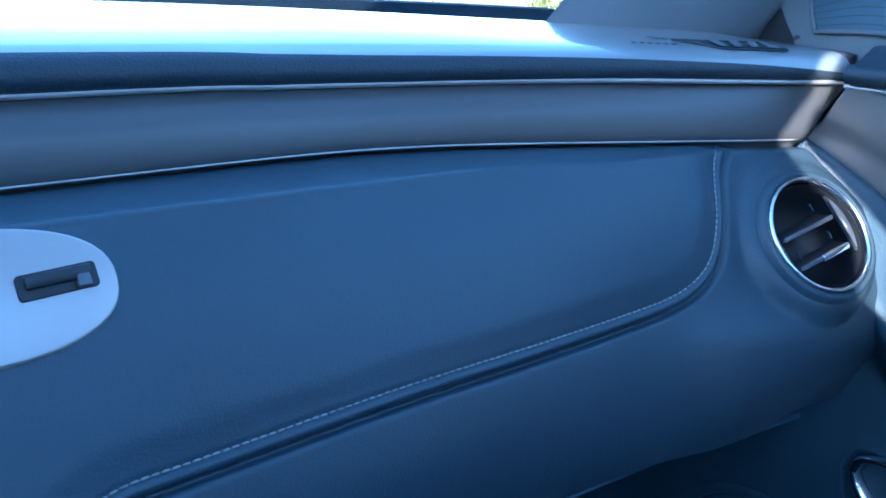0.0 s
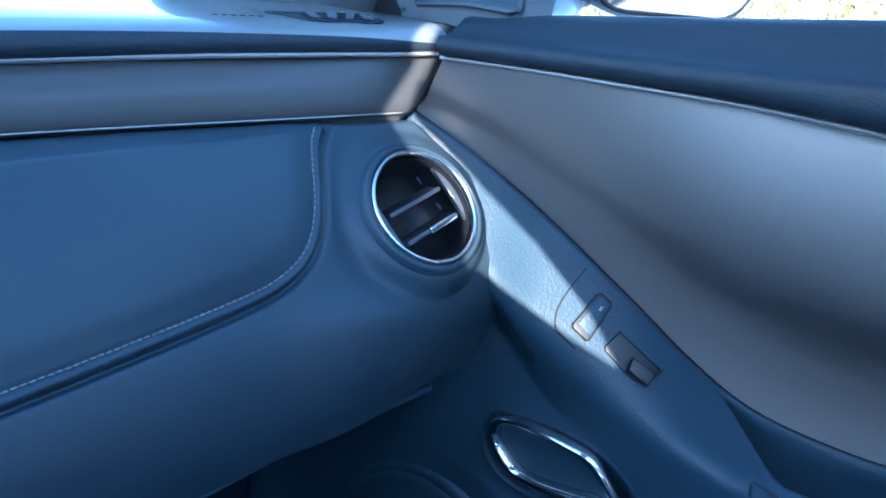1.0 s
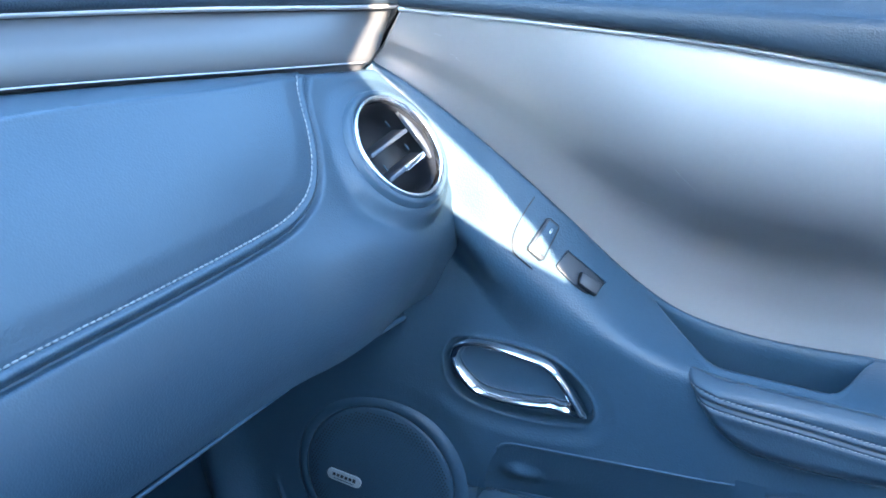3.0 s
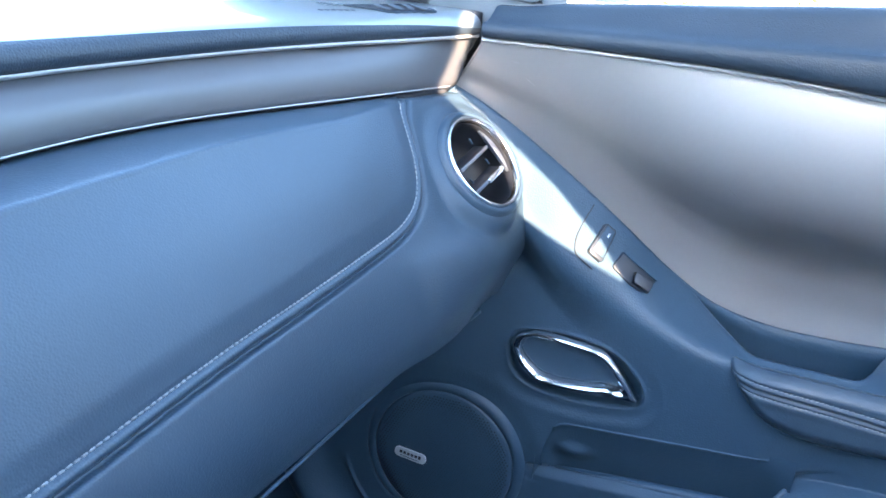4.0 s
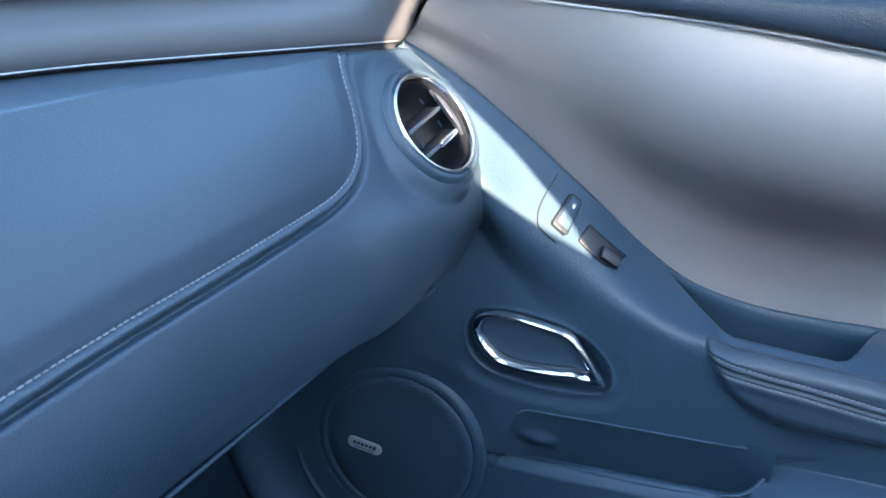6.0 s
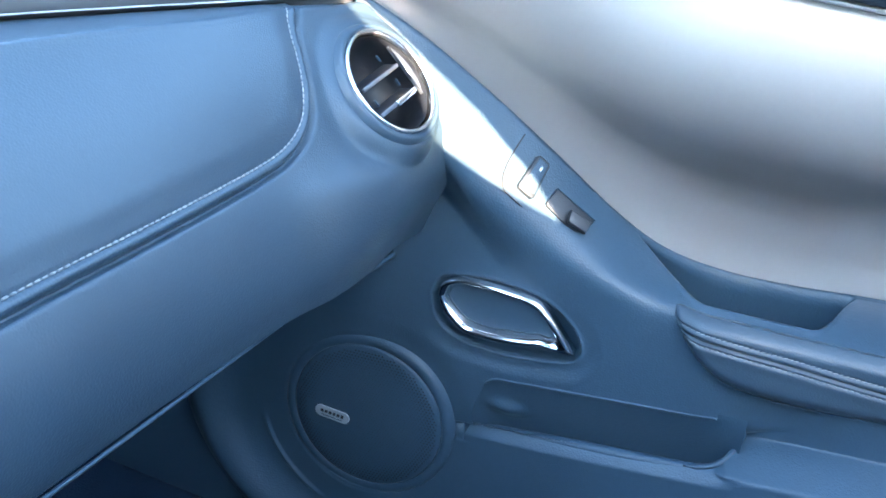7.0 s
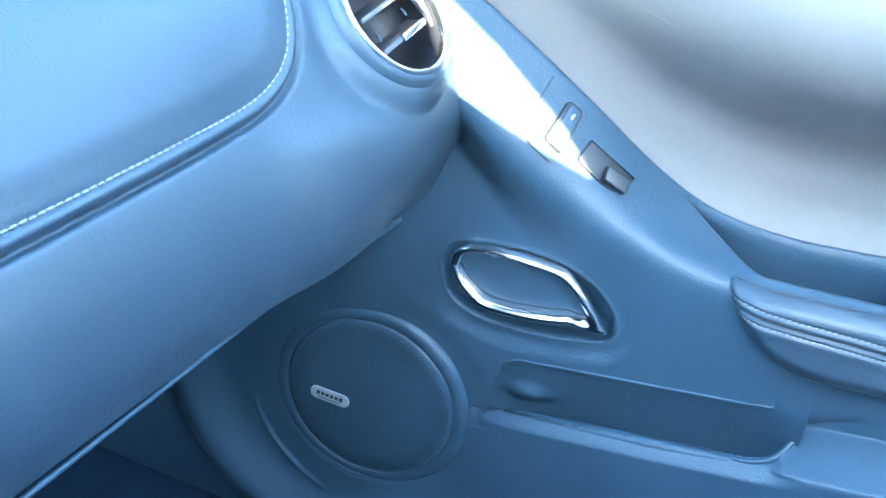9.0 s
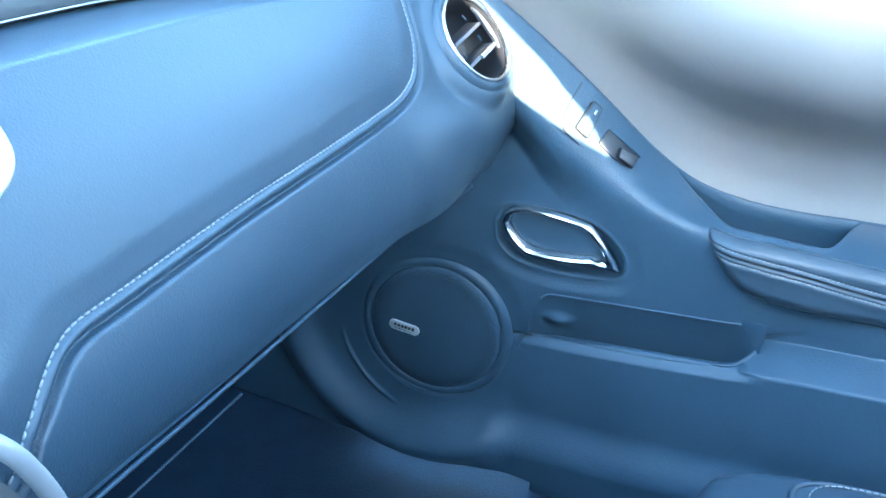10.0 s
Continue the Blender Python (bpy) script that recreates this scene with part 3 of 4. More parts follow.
G = G * (1 - soft) + S2 * soft
# the grab pocket sinks into the deck behind its crisp front edge
edge = 0.80 - 0.78 * step(YY, -0.315, -0.236) - 0.78 * step(YY, -0.395, -0.440) ** 1.8
sink = step(w, edge + 0.01, edge - 0.03) * step(w, 0.01, 0.05) * step(YY, -0.232, -0.262) * step(YY, -0.437, -0.430)
G[:, :NA, 2] -= 0.085 * sink * (0.5 + 0.5 * step(YY, -0.25, -0.32))
G[:, :NA, 0] += 0.026 * sink * step(w, 0.75, 0.3)
G[:, :NA, 2] += 0.0015 * np.exp(-((w - edge - 0.05) / 0.03) ** 2) * step(YY, -0.25, -0.30) * step(YY, -0.44, -0.42)
# rolled lip behind the deck's outer edge
back = np.stack([lip[:, 0] + 0.010, ys, lip[:, 1] - 0.004], 1)
deep = np.stack([lip[:, 0] + 0.030, ys, lip[:, 1] - 0.040], 1)
G = np.concatenate([deep[:, None], back[:, None], np.stack([lip[:, 0] + 0.003, ys, lip[:, 1] + 0.0015], 1)[:, None], G], 1)
# the bin's mouth goes through the trim; a sunk wall closes it behind
flow = np.full(G.shape[:2], 1.0)
flow[:, NA + 3:] = sd[:, 1:]
solid = (flow[:-1, :-1] > 0) | (flow[1:, 1:] > 0) | (flow[1:, :-1] > 0) | (flow[:-1, 1:] > 0)
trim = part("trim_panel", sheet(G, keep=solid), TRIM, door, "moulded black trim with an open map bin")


def on_door(y, z):
    """Place and inward normal of the lower trim at a length and height."""
    i = int(np.abs(ys - y).argmin())
    j = NA + 3 + int(np.abs(ZZ[i] - z).argmin()) - 1
    j = min(max(j, 1), G.shape[1] - 2)
    n = np.cross(G[i + 1, j] - G[i - 1, j], G[i, j + 1] - G[i, j - 1])
    n /= np.linalg.norm(n)
    return G[i, j], n if n[0] < 0 else -n


mc = spline(MOUTH + MOUTH[:1], 240)
mx = np.array([on_door(y, z + (0.003 if z > lip_line(y) + 0.02 else -0.002))[0][0] for y, z in mc])
kk = np.ones(13) / 13
mx = np.convolve(np.r_[mx[-7:-1], mx, mx[1:7]], kk, "valid")
crest = [k_ for k_ in range(len(mc)) if mc[k_, 1] > lip_line(mc[k_, 0]) + 0.030 and mc[k_, 0] > -0.345 and k_ < 120]
part("bin_rim", tube(np.stack([mx[crest] + 0.0002, mc[crest, 0], mc[crest, 1]], 1), 0.0014, 8), TRIM, trim, "rounded rim of the map bin")
foot = [k_ for k_ in range(len(mc)) if mc[k_, 1] < lip_line(mc[k_, 0]) + 0.018 and mc[k_, 0] < -0.121]
fade = np.sin(np.pi * np.clip(np.linspace(0, 1, len(foot)), 0.004, 0.996)) ** 0.35
part("bin_lip", tube(np.stack([mx[foot] + 0.0046, mc[foot, 0], mc[foot, 1] - 0.0042], 1), 0.0060 * fade, 16), TRIM, trim, "rounded lip of the map bin")
by_ = np.linspace(-0.1090, -0.3690, 90)[:, None]
l_ = lip_line(by_)
zt_ = ease(by_, [(-0.09, 0.270), (-0.136, 0.277), (-0.16, 0.280), (-0.23, 0.287), (-0.32, 0.2955), (-0.40, 0.299)])
k_ = np.linspace(0, 1, 60)[None]
bz = zt_ + (l_ - 0.055 - zt_) * k_
round_ = np.clip(1 - (np.abs(by_ + 0.2425) / 0.131) ** 6, 0, 1) ** 0.5
bag_x = 0.7430 + round_ * (0.003 + 0.024 * step(k_, 0.0, 0.75))
bag_x = bag_x - 0.009 * np.exp(-((by_ + 0.150) / 0.016) ** 2 - ((bz - 0.236) / 0.009) ** 2)
BAG = np.stack([bag_x + 0 * bz, by_ + 0 * bz, bz], -1)
tail = [k_ for k_ in range(len(mc)) if mc[k_, 0] < -0.322 and mc[k_, 1] < 0.286]
part("bin_corner", tube(np.stack([mx[tail] + 0.0012, mc[tail, 0], mc[tail, 1] - 0.0004], 1), 0.0026 * np.sin(np.pi * np.linspace(0.02, 0.98, len(tail))) ** 0.5, 10), TRIM, trim, "rounded corner of the map bin")
# black box added so that no daylight shows through behind the bin
part("bin_light_block", box((0.010, 0.48, 0.215), m=pose(0.795, -0.21, 0.1925), bevel=0.002), BLACK, door, "added black box that blocks light behind the map bin")
part("bin_pocket", sheet(BAG), TRIM, trim, "smooth inner wall of the map bin")

# satin insert: a shallow scoop between the upper pad and the deck's lip
iy = np.concatenate([np.linspace(-0.004, -0.07, 50, endpoint=False), np.linspace(-0.07, -0.80, 150)])
top_x = ease(iy, [(0.1, 0.685), (0.0, 0.690), (-0.12, 0.704), (-0.25, 0.712), (-0.40, 0.722), (-0.55, 0.738), (-0.9, 0.775)])
top_z = ease(iy, [(0.1, 0.669), (-0.05, 0.6685), (-0.15, 0.667), (-0.25, 0.6645), (-0.35, 0.6575), (-0.45, 0.648), (-0.60, 0.636), (-0.9, 0.61)])
il = ease(iy, LIP)
INS, UNDER = [], []
for k_ in range(len(iy)):
    tx, tz, bx_, bz_ = top_x[k_] + 0.003, top_z[k_] + 0.003, il[k_, 0] + 0.009, il[k_, 1] - 0.001
    hh, ww = tz - bz_, bx_ - tx
    scoop = 0.25 + 0.75 * float(step(iy[k_], -0.08, -0.30))
    INS.append(spline([(tx + ww * (scoop * f + (1 - scoop) * g), tz - hh * g) for g, f in ((0, 0.08), (0.10, 0.045), (0.22, 0.035), (0.33, 0.07), (0.42, 0.15), (0.50, 0.30), (0.58, 0.57), (0.66, 0.84), (0.74, 0.965), (0.82, 1.005), (0.90, 1.022), (1.0, 1.005))], 80))
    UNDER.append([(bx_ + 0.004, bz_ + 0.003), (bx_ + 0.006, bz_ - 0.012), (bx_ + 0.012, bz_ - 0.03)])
INS = np.concatenate([np.broadcast_to(iy[:, None, None], (len(iy), 80, 1)), np.array(INS)], -1)[..., [1, 0, 2]]
# the front edge follows the slanting gap at the dashboard's end and turns in
gap_y = -0.0190 + 0.0300 * np.clip((0.667 - INS[..., 2]) / 0.047, 0, 1)
front_ = step(INS[..., 1], -0.09, -0.004)
shift = front_ ** 1.5 * (gap_y + 0.004)
down = np.linspace(0, 1, 80)[None] ** 2
INS[..., 0] -= 0.50 * down * np.clip(shift, 0, 1)
INS[..., 2] += 0.62 * down * np.clip(shift, 0, 1)
INS[..., 1] += shift
INS[..., 0] += 0.006 * step(INS[..., 1] - gap_y, -0.004, 0.0)
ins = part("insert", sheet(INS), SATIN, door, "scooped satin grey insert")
UNDER = np.concatenate([np.broadcast_to(iy[:, None, None], (len(iy), 3, 1)), np.array(UNDER)], -1)[..., [1, 0, 2]]
# shade between the insert and the deck's lip, as a black sheet
part("insert_shade", sheet(UNDER), BLACK, door, "black sheet for the shade under the insert")
part("insert_edge", tube(np.stack([top_x + 0.004, iy - 0.017 * step(iy, -0.09, -0.004), top_z + 0.0004], 1), 0.0020, 8), SILVER, door, "thin bright upper edge")
rng = np.random.default_rng(8)
for i in range(5):
    a_, b_ = int(rng.integers(30, 110)), int(rng.integers(14, 60))
    da, db = int(rng.integers(2, 7)), int(rng.integers(-4, 5))
    part("scratch", tube(spline([INS[a_, b_], INS[a_ + da // 2 + 1, b_ + db // 2], INS[a_ + da + 1, b_ + db]], 8) - np.array([0.0002, 0, 0]), 0.00010, 4), SILVER, ins)

# upper pad
sill = ease(iy, [(0.1, 0.697), (-0.03, 0.7000), (-0.09, 0.7060), (-0.15, 0.711), (-0.25, 0.719), (-0.35, 0.7275), (-0.45, 0.735), (-0.60, 0.742), (-0.9, 0.75)])
UP = []
for k_ in range(len(iy)):
    tx, tz, sz = top_x[k_], top_z[k_], sill[k_]
    rz = 0.684 + 0.02 * min(0.3, max(0, -iy[k_] - 0.05)) * 1.0
    UP.append(spline([(0.92, tz + 0.012), (tx + 0.05, tz + 0.006), (tx + 0.008, tz + 0.003), (tx - 0.004, tz + 0.0035), (tx - 0.0080, tz + 0.008), (tx - 0.0085, rz - 0.004), (tx - 0.0074, rz + 0.0002), (tx - 0.0042, rz + 0.0018), (tx + 0.0005, rz + 0.0016), (tx + 0.005, rz + 0.0018),
                      (tx + 0.014, 0.62 * rz + 0.38 * sz), (tx + 0.026, 0.12 * rz + 0.88 * sz), (tx + 0.034, sz), (tx + 0.06, sz - 0.001), (tx + 0.14, sz - 0.004), (0.925, sz - 0.010), (0.93, sz - 0.04)], 60))
UP = np.concatenate([np.broadcast_to(iy[:, None, None], (len(iy), 60, 1)), np.array(UP)], -1)[..., [1, 0, 2]]
UP[..., 1] -= 0.0205 * step(UP[..., 1], -0.09, -0.004)
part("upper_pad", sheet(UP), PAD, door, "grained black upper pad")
# black pieces added to block daylight and keep the gap dark
part("front_filler", box((0.10, 0.02, 0.20), m=pose(0.770, 0.040, 0.585), bevel=0.003), BLACK, door, "black filler added to block daylight behind the dashboard's end")
part("front_filler", box((0.006, 0.085, 0.105), m=pose(0.745, 0.0150, 0.6465), bevel=0.002), BLACK, door)
part("gap_filler", tube(spline([(0.703, 0.018, 0.608), (0.717, 0.012, 0.645), (0.728, 0.003, 0.668), (0.733, 0.001, 0.690)], 40), 0.0075, 8), BLACK, door, "black tube added to keep the gap dark")

# armrest pad, proud of the trim
fy = np.concatenate([np.linspace(-0.2800, -0.36, 110, endpoint=False), np.linspace(-0.36, -0.80, 130)])
arm_z = ease(fy, [(-0.2790, 0.3915), (-0.283, 0.3855), (-0.289, 0.3765), (-0.297, 0.3655), (-0.305, 0.3560), (-0.321, 0.3415), (-0.341, 0.330), (-0.372, 0.3235), (-0.416, 0.320), (-0.498, 0.318), (-0.80, 0.31)])
row_1 = ease(fy, [(-0.27, 0.382), (-0.292, 0.3805), (-0.375, 0.3735), (-0.454, 0.3625), (-0.60, 0.347), (-0.80, 0.33)])
rim = ease(fy, RIDGE)
AR = np.zeros((len(fy), 90, 3))
u_ = np.linspace(0, 1, 72)
for i, y in enumerate(fy):
    zt_ = rim[i, 1] - 0.002 + 0.005 * float(step(y, -0.281, -0.294))
    xr = rim[i, 0]
    face = xr - 0.014 * float(step(y, -0.276, -0.32))
    zc = zt_ + (arm_z[i] - zt_) * u_
    r_top, r_low = zt_ - zc, zc - arm_z[i]
    xx = face + 0.010 * (1 - np.clip(r_top / 0.012, 0, 1)) ** 2 + 0.016 * (1 - np.clip(r_low / 0.018, 0, 1)) ** 2.2
    d1, d2 = zc - row_1[i], zc - row_1[i] + 0.0115
    xx += 0.0011 * np.exp(-(d1 / 0.0011) ** 2) + 0.0012 * np.exp(-(d2 / 0.0011) ** 2) + 0.0030 * np.exp(-((d1 + 0.0068) / 0.0014) ** 2) - 0.0010 * np.exp(-((d1 + 0.0035) / 0.003) ** 2) - 0.0008 * np.exp(-((d2 + 0.004) / 0.004) ** 2)
    AR[i, 14:86, 0], AR[i, 14:86, 2] = xx, zc
    k_ = np.linspace(1, 0, 14, endpoint=False)
    AR[i, :14, 0], AR[i, :14, 2] = xx[0] + 0.016 * k_, zt_ + 0.0006 - 0.005 * k_ ** 2
    AR[i, 86:, 0], AR[i, 86:, 2] = xx[-1] + np.array([0.002, 0.006, 0.012, 0.02]), arm_z[i] - np.array([0.0003, 0.0004, 0.0002, 0.0])
    AR[i, :, 1] = y
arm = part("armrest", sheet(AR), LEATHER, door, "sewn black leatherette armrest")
for drop in (0.0, 0.0115):
    pts_ = []
    for i, y in enumerate(fy):
        z_ = row_1[i] - drop
        if z_ > arm_z[i] + 0.002 and z_ < rim[i, 1] + 0.002:
            pts_.append((float(np.interp(-z_, -AR[i, 14:86, 2], AR[i, 14:86, 0])) - 0.0006, y, z_))
    pts_ = np.array(pts_)
    count = int(np.linalg.norm(np.diff(pts_, axis=0), axis=1).sum() / 0.0046)
    link("stitching", stitches(pts_, np.tile(np.array([[-1.0, 0.0, 0.05]]), (count + 2, 1)), 0.0046, 0.0038, 0.00048, 0.0 if drop else 0.25), THREAD, arm, "light grey thread")["kind"] = "stuff"
part("armrest_piping", tube(AR[2:, 85] - np.array([0.001, 0, 0.0004]), 0.0009, 6), TRIM, arm)

# pull handle in its hollow
OUTER = [(-0.073, 0.352), (-0.078, 0.364), (-0.095, 0.3715), (-0.120, 0.3730), (-0.148, 0.3710), (-0.167, 0.3675), (-0.179, 0.3585), (-0.192, 0.3430), (-0.203, 0.3280), (-0.2055, 0.3225),
         (-0.197, 0.3215), (-0.180, 0.3245), (-0.160, 0.3205), (-0.125, 0.3180), (-0.102, 0.3195), (-0.086, 0.3295), (-0.077, 0.341)]
OUTER = [(-0.139 + 1.05 * (y + 0.139), 0.3455 + 1.07 * (z - 0.3455)) for y, z in OUTER]
oc = spline(OUTER + OUTER[:1], 161)[:-1]
INNER = [(-0.0825, 0.3500), (-0.087, 0.3605), (-0.100, 0.3655), (-0.122, 0.3665), (-0.147, 0.3645), (-0.163, 0.3605), (-0.173, 0.3530), (-0.181, 0.3435), (-0.1865, 0.3360), (-0.1855, 0.3325),
         (-0.180, 0.3315), (-0.172, 0.3325), (-0.158, 0.3300), (-0.126, 0.3270), (-0.107, 0.3285), (-0.095, 0.3355), (-0.087, 0.3430)]
INNER = [(-0.139 + 1.05 * (y + 0.139), 0.3455 + 1.07 * (z - 0.3455)) for y, z in INNER]
ic = spline(INNER + INNER[:1], 161)[:-1]
HR = []
for f, dx in ((0.0, 0.010), (0.0, 0.0025), (0.06, 0.0002), (0.18, -0.0018), (0.36, -0.0030), (0.55, -0.0030), (0.74, -0.0016), (0.88, 0.0008), (0.97, 0.0038), (1.04, 0.009)):
    q_ = oc + (ic - oc) * f
    HR.append(np.stack([0.7375 + dx - 0.004 * np.sin(3.0 * (-q_[:, 0] - 0.07) / 0.135), q_[:, 0], q_[:, 1]], 1))
HR = np.stack(HR, 1)
hbm = sheet(HR, closed=True)
bmesh.ops.recalc_face_normals(hbm, faces=hbm.faces)
handle = part("pull_handle", hbm, CHROME, door, "polished chrome pull handle in a dark hollow")
MD = Matrix(((0, 0, -1, 0.7490), (1, 0, 0, 0), (0, 1, 0, 0), (0, 0, 0, 1)))
inner = [tuple(p) for p in ic[::3]]
part("handle_paddle", outline(inner, 0.0065, MD, 0.0020), TRIM, handle, "black paddle inside the chrome loop")

# switches on the deck
MS = frame_of((0.754, -0.160, 0.469), (-0.671, -0.587, 0.452), (0.265, -0.760, -0.593))
edge_line = spline([(-0.047, 0.026), (-0.0454, 0.0016), (-0.0428, -0.0127), (-0.0383, -0.0213), (-0.0302, -0.0272), (0.0, -0.0275), (0.03, -0.0265), (0.07, -0.022), (0.10, -0.008)], 60)
part("switch_plate_joint", tube([tuple(MS @ Vector((x, y, 0.0012))) for x, y in edge_line[:25]], 0.0007, 6), BLACK, door, "fine joint round the switch plate")
lock = part("lock_switch", outline([(-0.0268, 0.0165), (-0.0245, 0.0190), (-0.0140, 0.0190), (-0.0120, 0.0165), (-0.0072, -0.0155), (-0.0090, -0.0180), (-0.0240, -0.0175), (-0.0260, -0.0150)], 0.0062, MS @ pose(0, 0, -0.001), 0.0012), GLOSS, door, "black lock switch with a white mark")
part("switch_cap", outline([(-0.0245, 0.0165), (-0.0140, 0.0165), (-0.0095, -0.0135), (-0.0228, -0.0125)], 0.0012, MS @ pose(0, 0, 0.0050), 0.0004), TRIM, lock)
part("lock_mark", outline(rounded(0.0022, 0.0036, 0.0005, 2), 0.0003, MS @ pose(-0.0176, 0.0085, 0.0062, 0, 0, 8)), LIGHT, lock, "white printed mark")
part("lock_mark", tube([tuple(MS @ Vector((-0.0176 + 0.0009 * math.cos(a), 0.0103 + 0.0014 * math.sin(a), 0.0063))) for a in np.linspace(0, math.pi, 7)], 0.0002, 4), LIGHT, lock)
win = part("window_switch", outline([(0.0060, 0.0065), (0.0500, 0.0062), (0.0520, 0.0045), (0.0485, -0.0142), (0.0300, -0.0150), (0.0075, -0.0130), (0.0050, -0.0110)], 0.0050, MS @ pose(0, 0, -0.001), 0.0010), GLOSS, door, "black window switch with a raised paddle")
part("switch_paddle", outline([(0.0262, -0.0030), (0.0480, -0.0005), (0.0488, -0.0125), (0.0300, -0.0135)], 0.0055, MS @ pose(0, 0, 0.0038, 0, -5, 0), 0.0014), GLOSS, win)
part("switch_rim", box((0.046, 0.0016, 0.004), m=MS @ pose(0.029, 0.0068, 0.0035), bevel=0.0005), TRIM, win)
part("window_mark", outline(rounded(0.0028, 0.0030, 0.0007, 2), 0.0003, MS @ pose(0.0384, -0.0060, 0.0096, 0, -5, 0)), LIGHT, win, "white printed mark")
part("window_mark", box((0.0014, 0.0006, 0.0004), m=MS @ pose(0.0384, -0.0060, 0.0100)), GLOSS, win)

# speaker grille
SPK = Vector((0.7350, CY, CZ))
MK = Matrix(((0, 0, -1, SPK.x), (1, 0, 0, SPK.y), (0, 1, 0, SPK.z), (0, 0, 0, 1))) @ pose(0, 0, 0, 0, -2.5, 0)
spk = part("speaker_grille", lathe([(0.0005, 0.0030), (0.05, 0.0027), (0.072, 0.0021), (0.0835, 0.0010), (0.0858, -0.0006), (0.0860, -0.003)], MK @ Matrix.Scale(0.98, 4), 96), TRIM, door, "round perforated speaker grille with a small badge")
part("grille_rim", lathe([(0.0842, -0.003), (0.0846, -0.0002), (0.0856, 0.0006), (0.0915, 0.0004), (0.0955, -0.0014), (0.0975, -0.006)], MK, 96), TRIM, spk, "broad smooth rim")
verts, faces = [], []
pitch = 0.0037
for i in range(-24, 25):
    for j in range(-28, 29):
        x, y = (i + 0.5 * (j % 2)) * pitch, j * pitch * 0.866
        r = math.hypot(x, y)
        if r > 0.079 or (abs(x - 0.040) < 0.030 and abs(y + 0.008) < 0.012):
            continue
        z = float(np.interp(r, (0, 0.05, 0.072, 0.0835), (0.0030, 0.0027, 0.0021, 0.0010))) + 0.00025
        hole_r = 0.00042 + 0.0006 * float(step(r, 0.055, 0.074))
        b0 = len(verts)
        verts += [tuple(MK @ Vector((x + hole_r * math.cos(a), y + hole_r * math.sin(a), z))) for a in np.linspace(0, 2 * math.pi, 7)[:-1]]
        faces.append(tuple(range(b0, b0 + 6)))
me = bpy.data.meshes.new("perforation")
me.from_pydata(verts, [], faces)
link("perforation", me, BLACK, spk, "rows of fine dark holes")["kind"] = "stuff"
MB = MK @ pose(0.0380, -0.0065, 0.0030, 0, 0, 6)
badge = part("badge", outline(rounded(0.040, 0.0135, 0.0062), 0.0016, MB, 0.0006), GREYBADGE, spk, "small grey oblong badge")
for i in range(6):
    part("badge_bar", box((0.0034, 0.0036 if i else 0.0046, 0.0004), m=MB @ pose((0.0118 - 0.0047 * i) * -1, 0.0012, 0.0017)), BLACK, badge)
part("badge_line", box((0.024, 0.0011, 0.0004), m=MB @ pose(0, -0.0035, 0.0017)), TRIM, badge)

# tweeter panel at the window's front corner
tw = [(0.742, 0.055, 0.694), (0.736, 0.020, 0.6945), (0.732, -0.020, 0.6950), (0.734, -0.058, 0.6960), (0.744, -0.084, 0.7035)]
tb = spline(tw, 30)
tt = spline([(0.800, 0.13, 0.76), (0.795, 0.08, 0.80), (0.79, 0.03, 0.83), (0.788, -0.02, 0.82), (0.785, -0.078, 0.745)], 30)
SAIL = np.stack([spline([a, 0.8 * a + 0.2 * b + np.array([-0.004, 0, 0]), 0.4 * a + 0.6 * b + np.array([-0.006, 0, 0]), b], 14) for a, b in zip(tb, tt)])
SAIL = np.concatenate([SAIL[:, :1] + np.array([0, 0, -0.028]), SAIL], 1)
sail = part("tweeter_panel", sheet(SAIL), CORNER, door, "grey corner panel with a tweeter grille")
part("corner_seal", sheet(np.stack([SAIL[0] + k_ * np.array([0.007, 0.020, 0.0]) + np.array([0.003, -0.002, 0]) for k_ in range(7)])), BLACK, sail, "black rubber seal ahead of the corner panel")
g0 = SAIL[5:25, 2:13]
Ng = normals(g0)
if Ng[8, 4, 0] > 0:
    Ng = -Ng
part("tweeter_grille", sheet(g0 + Ng * 0.0025), TRIM, sail, "fine dark mesh")
part("grille_frame", tube(np.vstack([g0[:, 0], g0[-1, 1:], g0[::-1, -1], g0[0, ::-1]]) + np.array([-0.003, 0, 0.001]), 0.0022, 8), CORNER, sail)
verts, faces = [], []
for a in np.linspace(0.03, 0.97, 46):
    for b in np.linspace(0.06, 0.94, 16):
        i, j = a * (g0.shape[0] - 1), b * (g0.shape[1] - 1)
        i0, j0 = int(i), int(j)
        p = (g0 + Ng * 0.0029)[i0, j0] * (1 - i + i0) + (g0 + Ng * 0.0029)[min(i0 + 1, g0.shape[0] - 1), j0] * (i - i0)
        p = p + ((g0[i0, min(j0 + 1, g0.shape[1] - 1)] - g0[i0, j0]) * (j - j0))
        b0 = len(verts)
        verts += [tuple(p + np.array([0, 0.0007 * math.cos(t), 0.0007 * math.sin(t)])) for t in np.linspace(0, 2 * math.pi, 6)[:-1]]
        faces.append(tuple(range(b0, b0 + 5)))
me = bpy.data.meshes.new("perforation")
me.from_pydata(verts, [], faces)
link("perforation", me, BLACK, sail)["kind"] = "stuff"

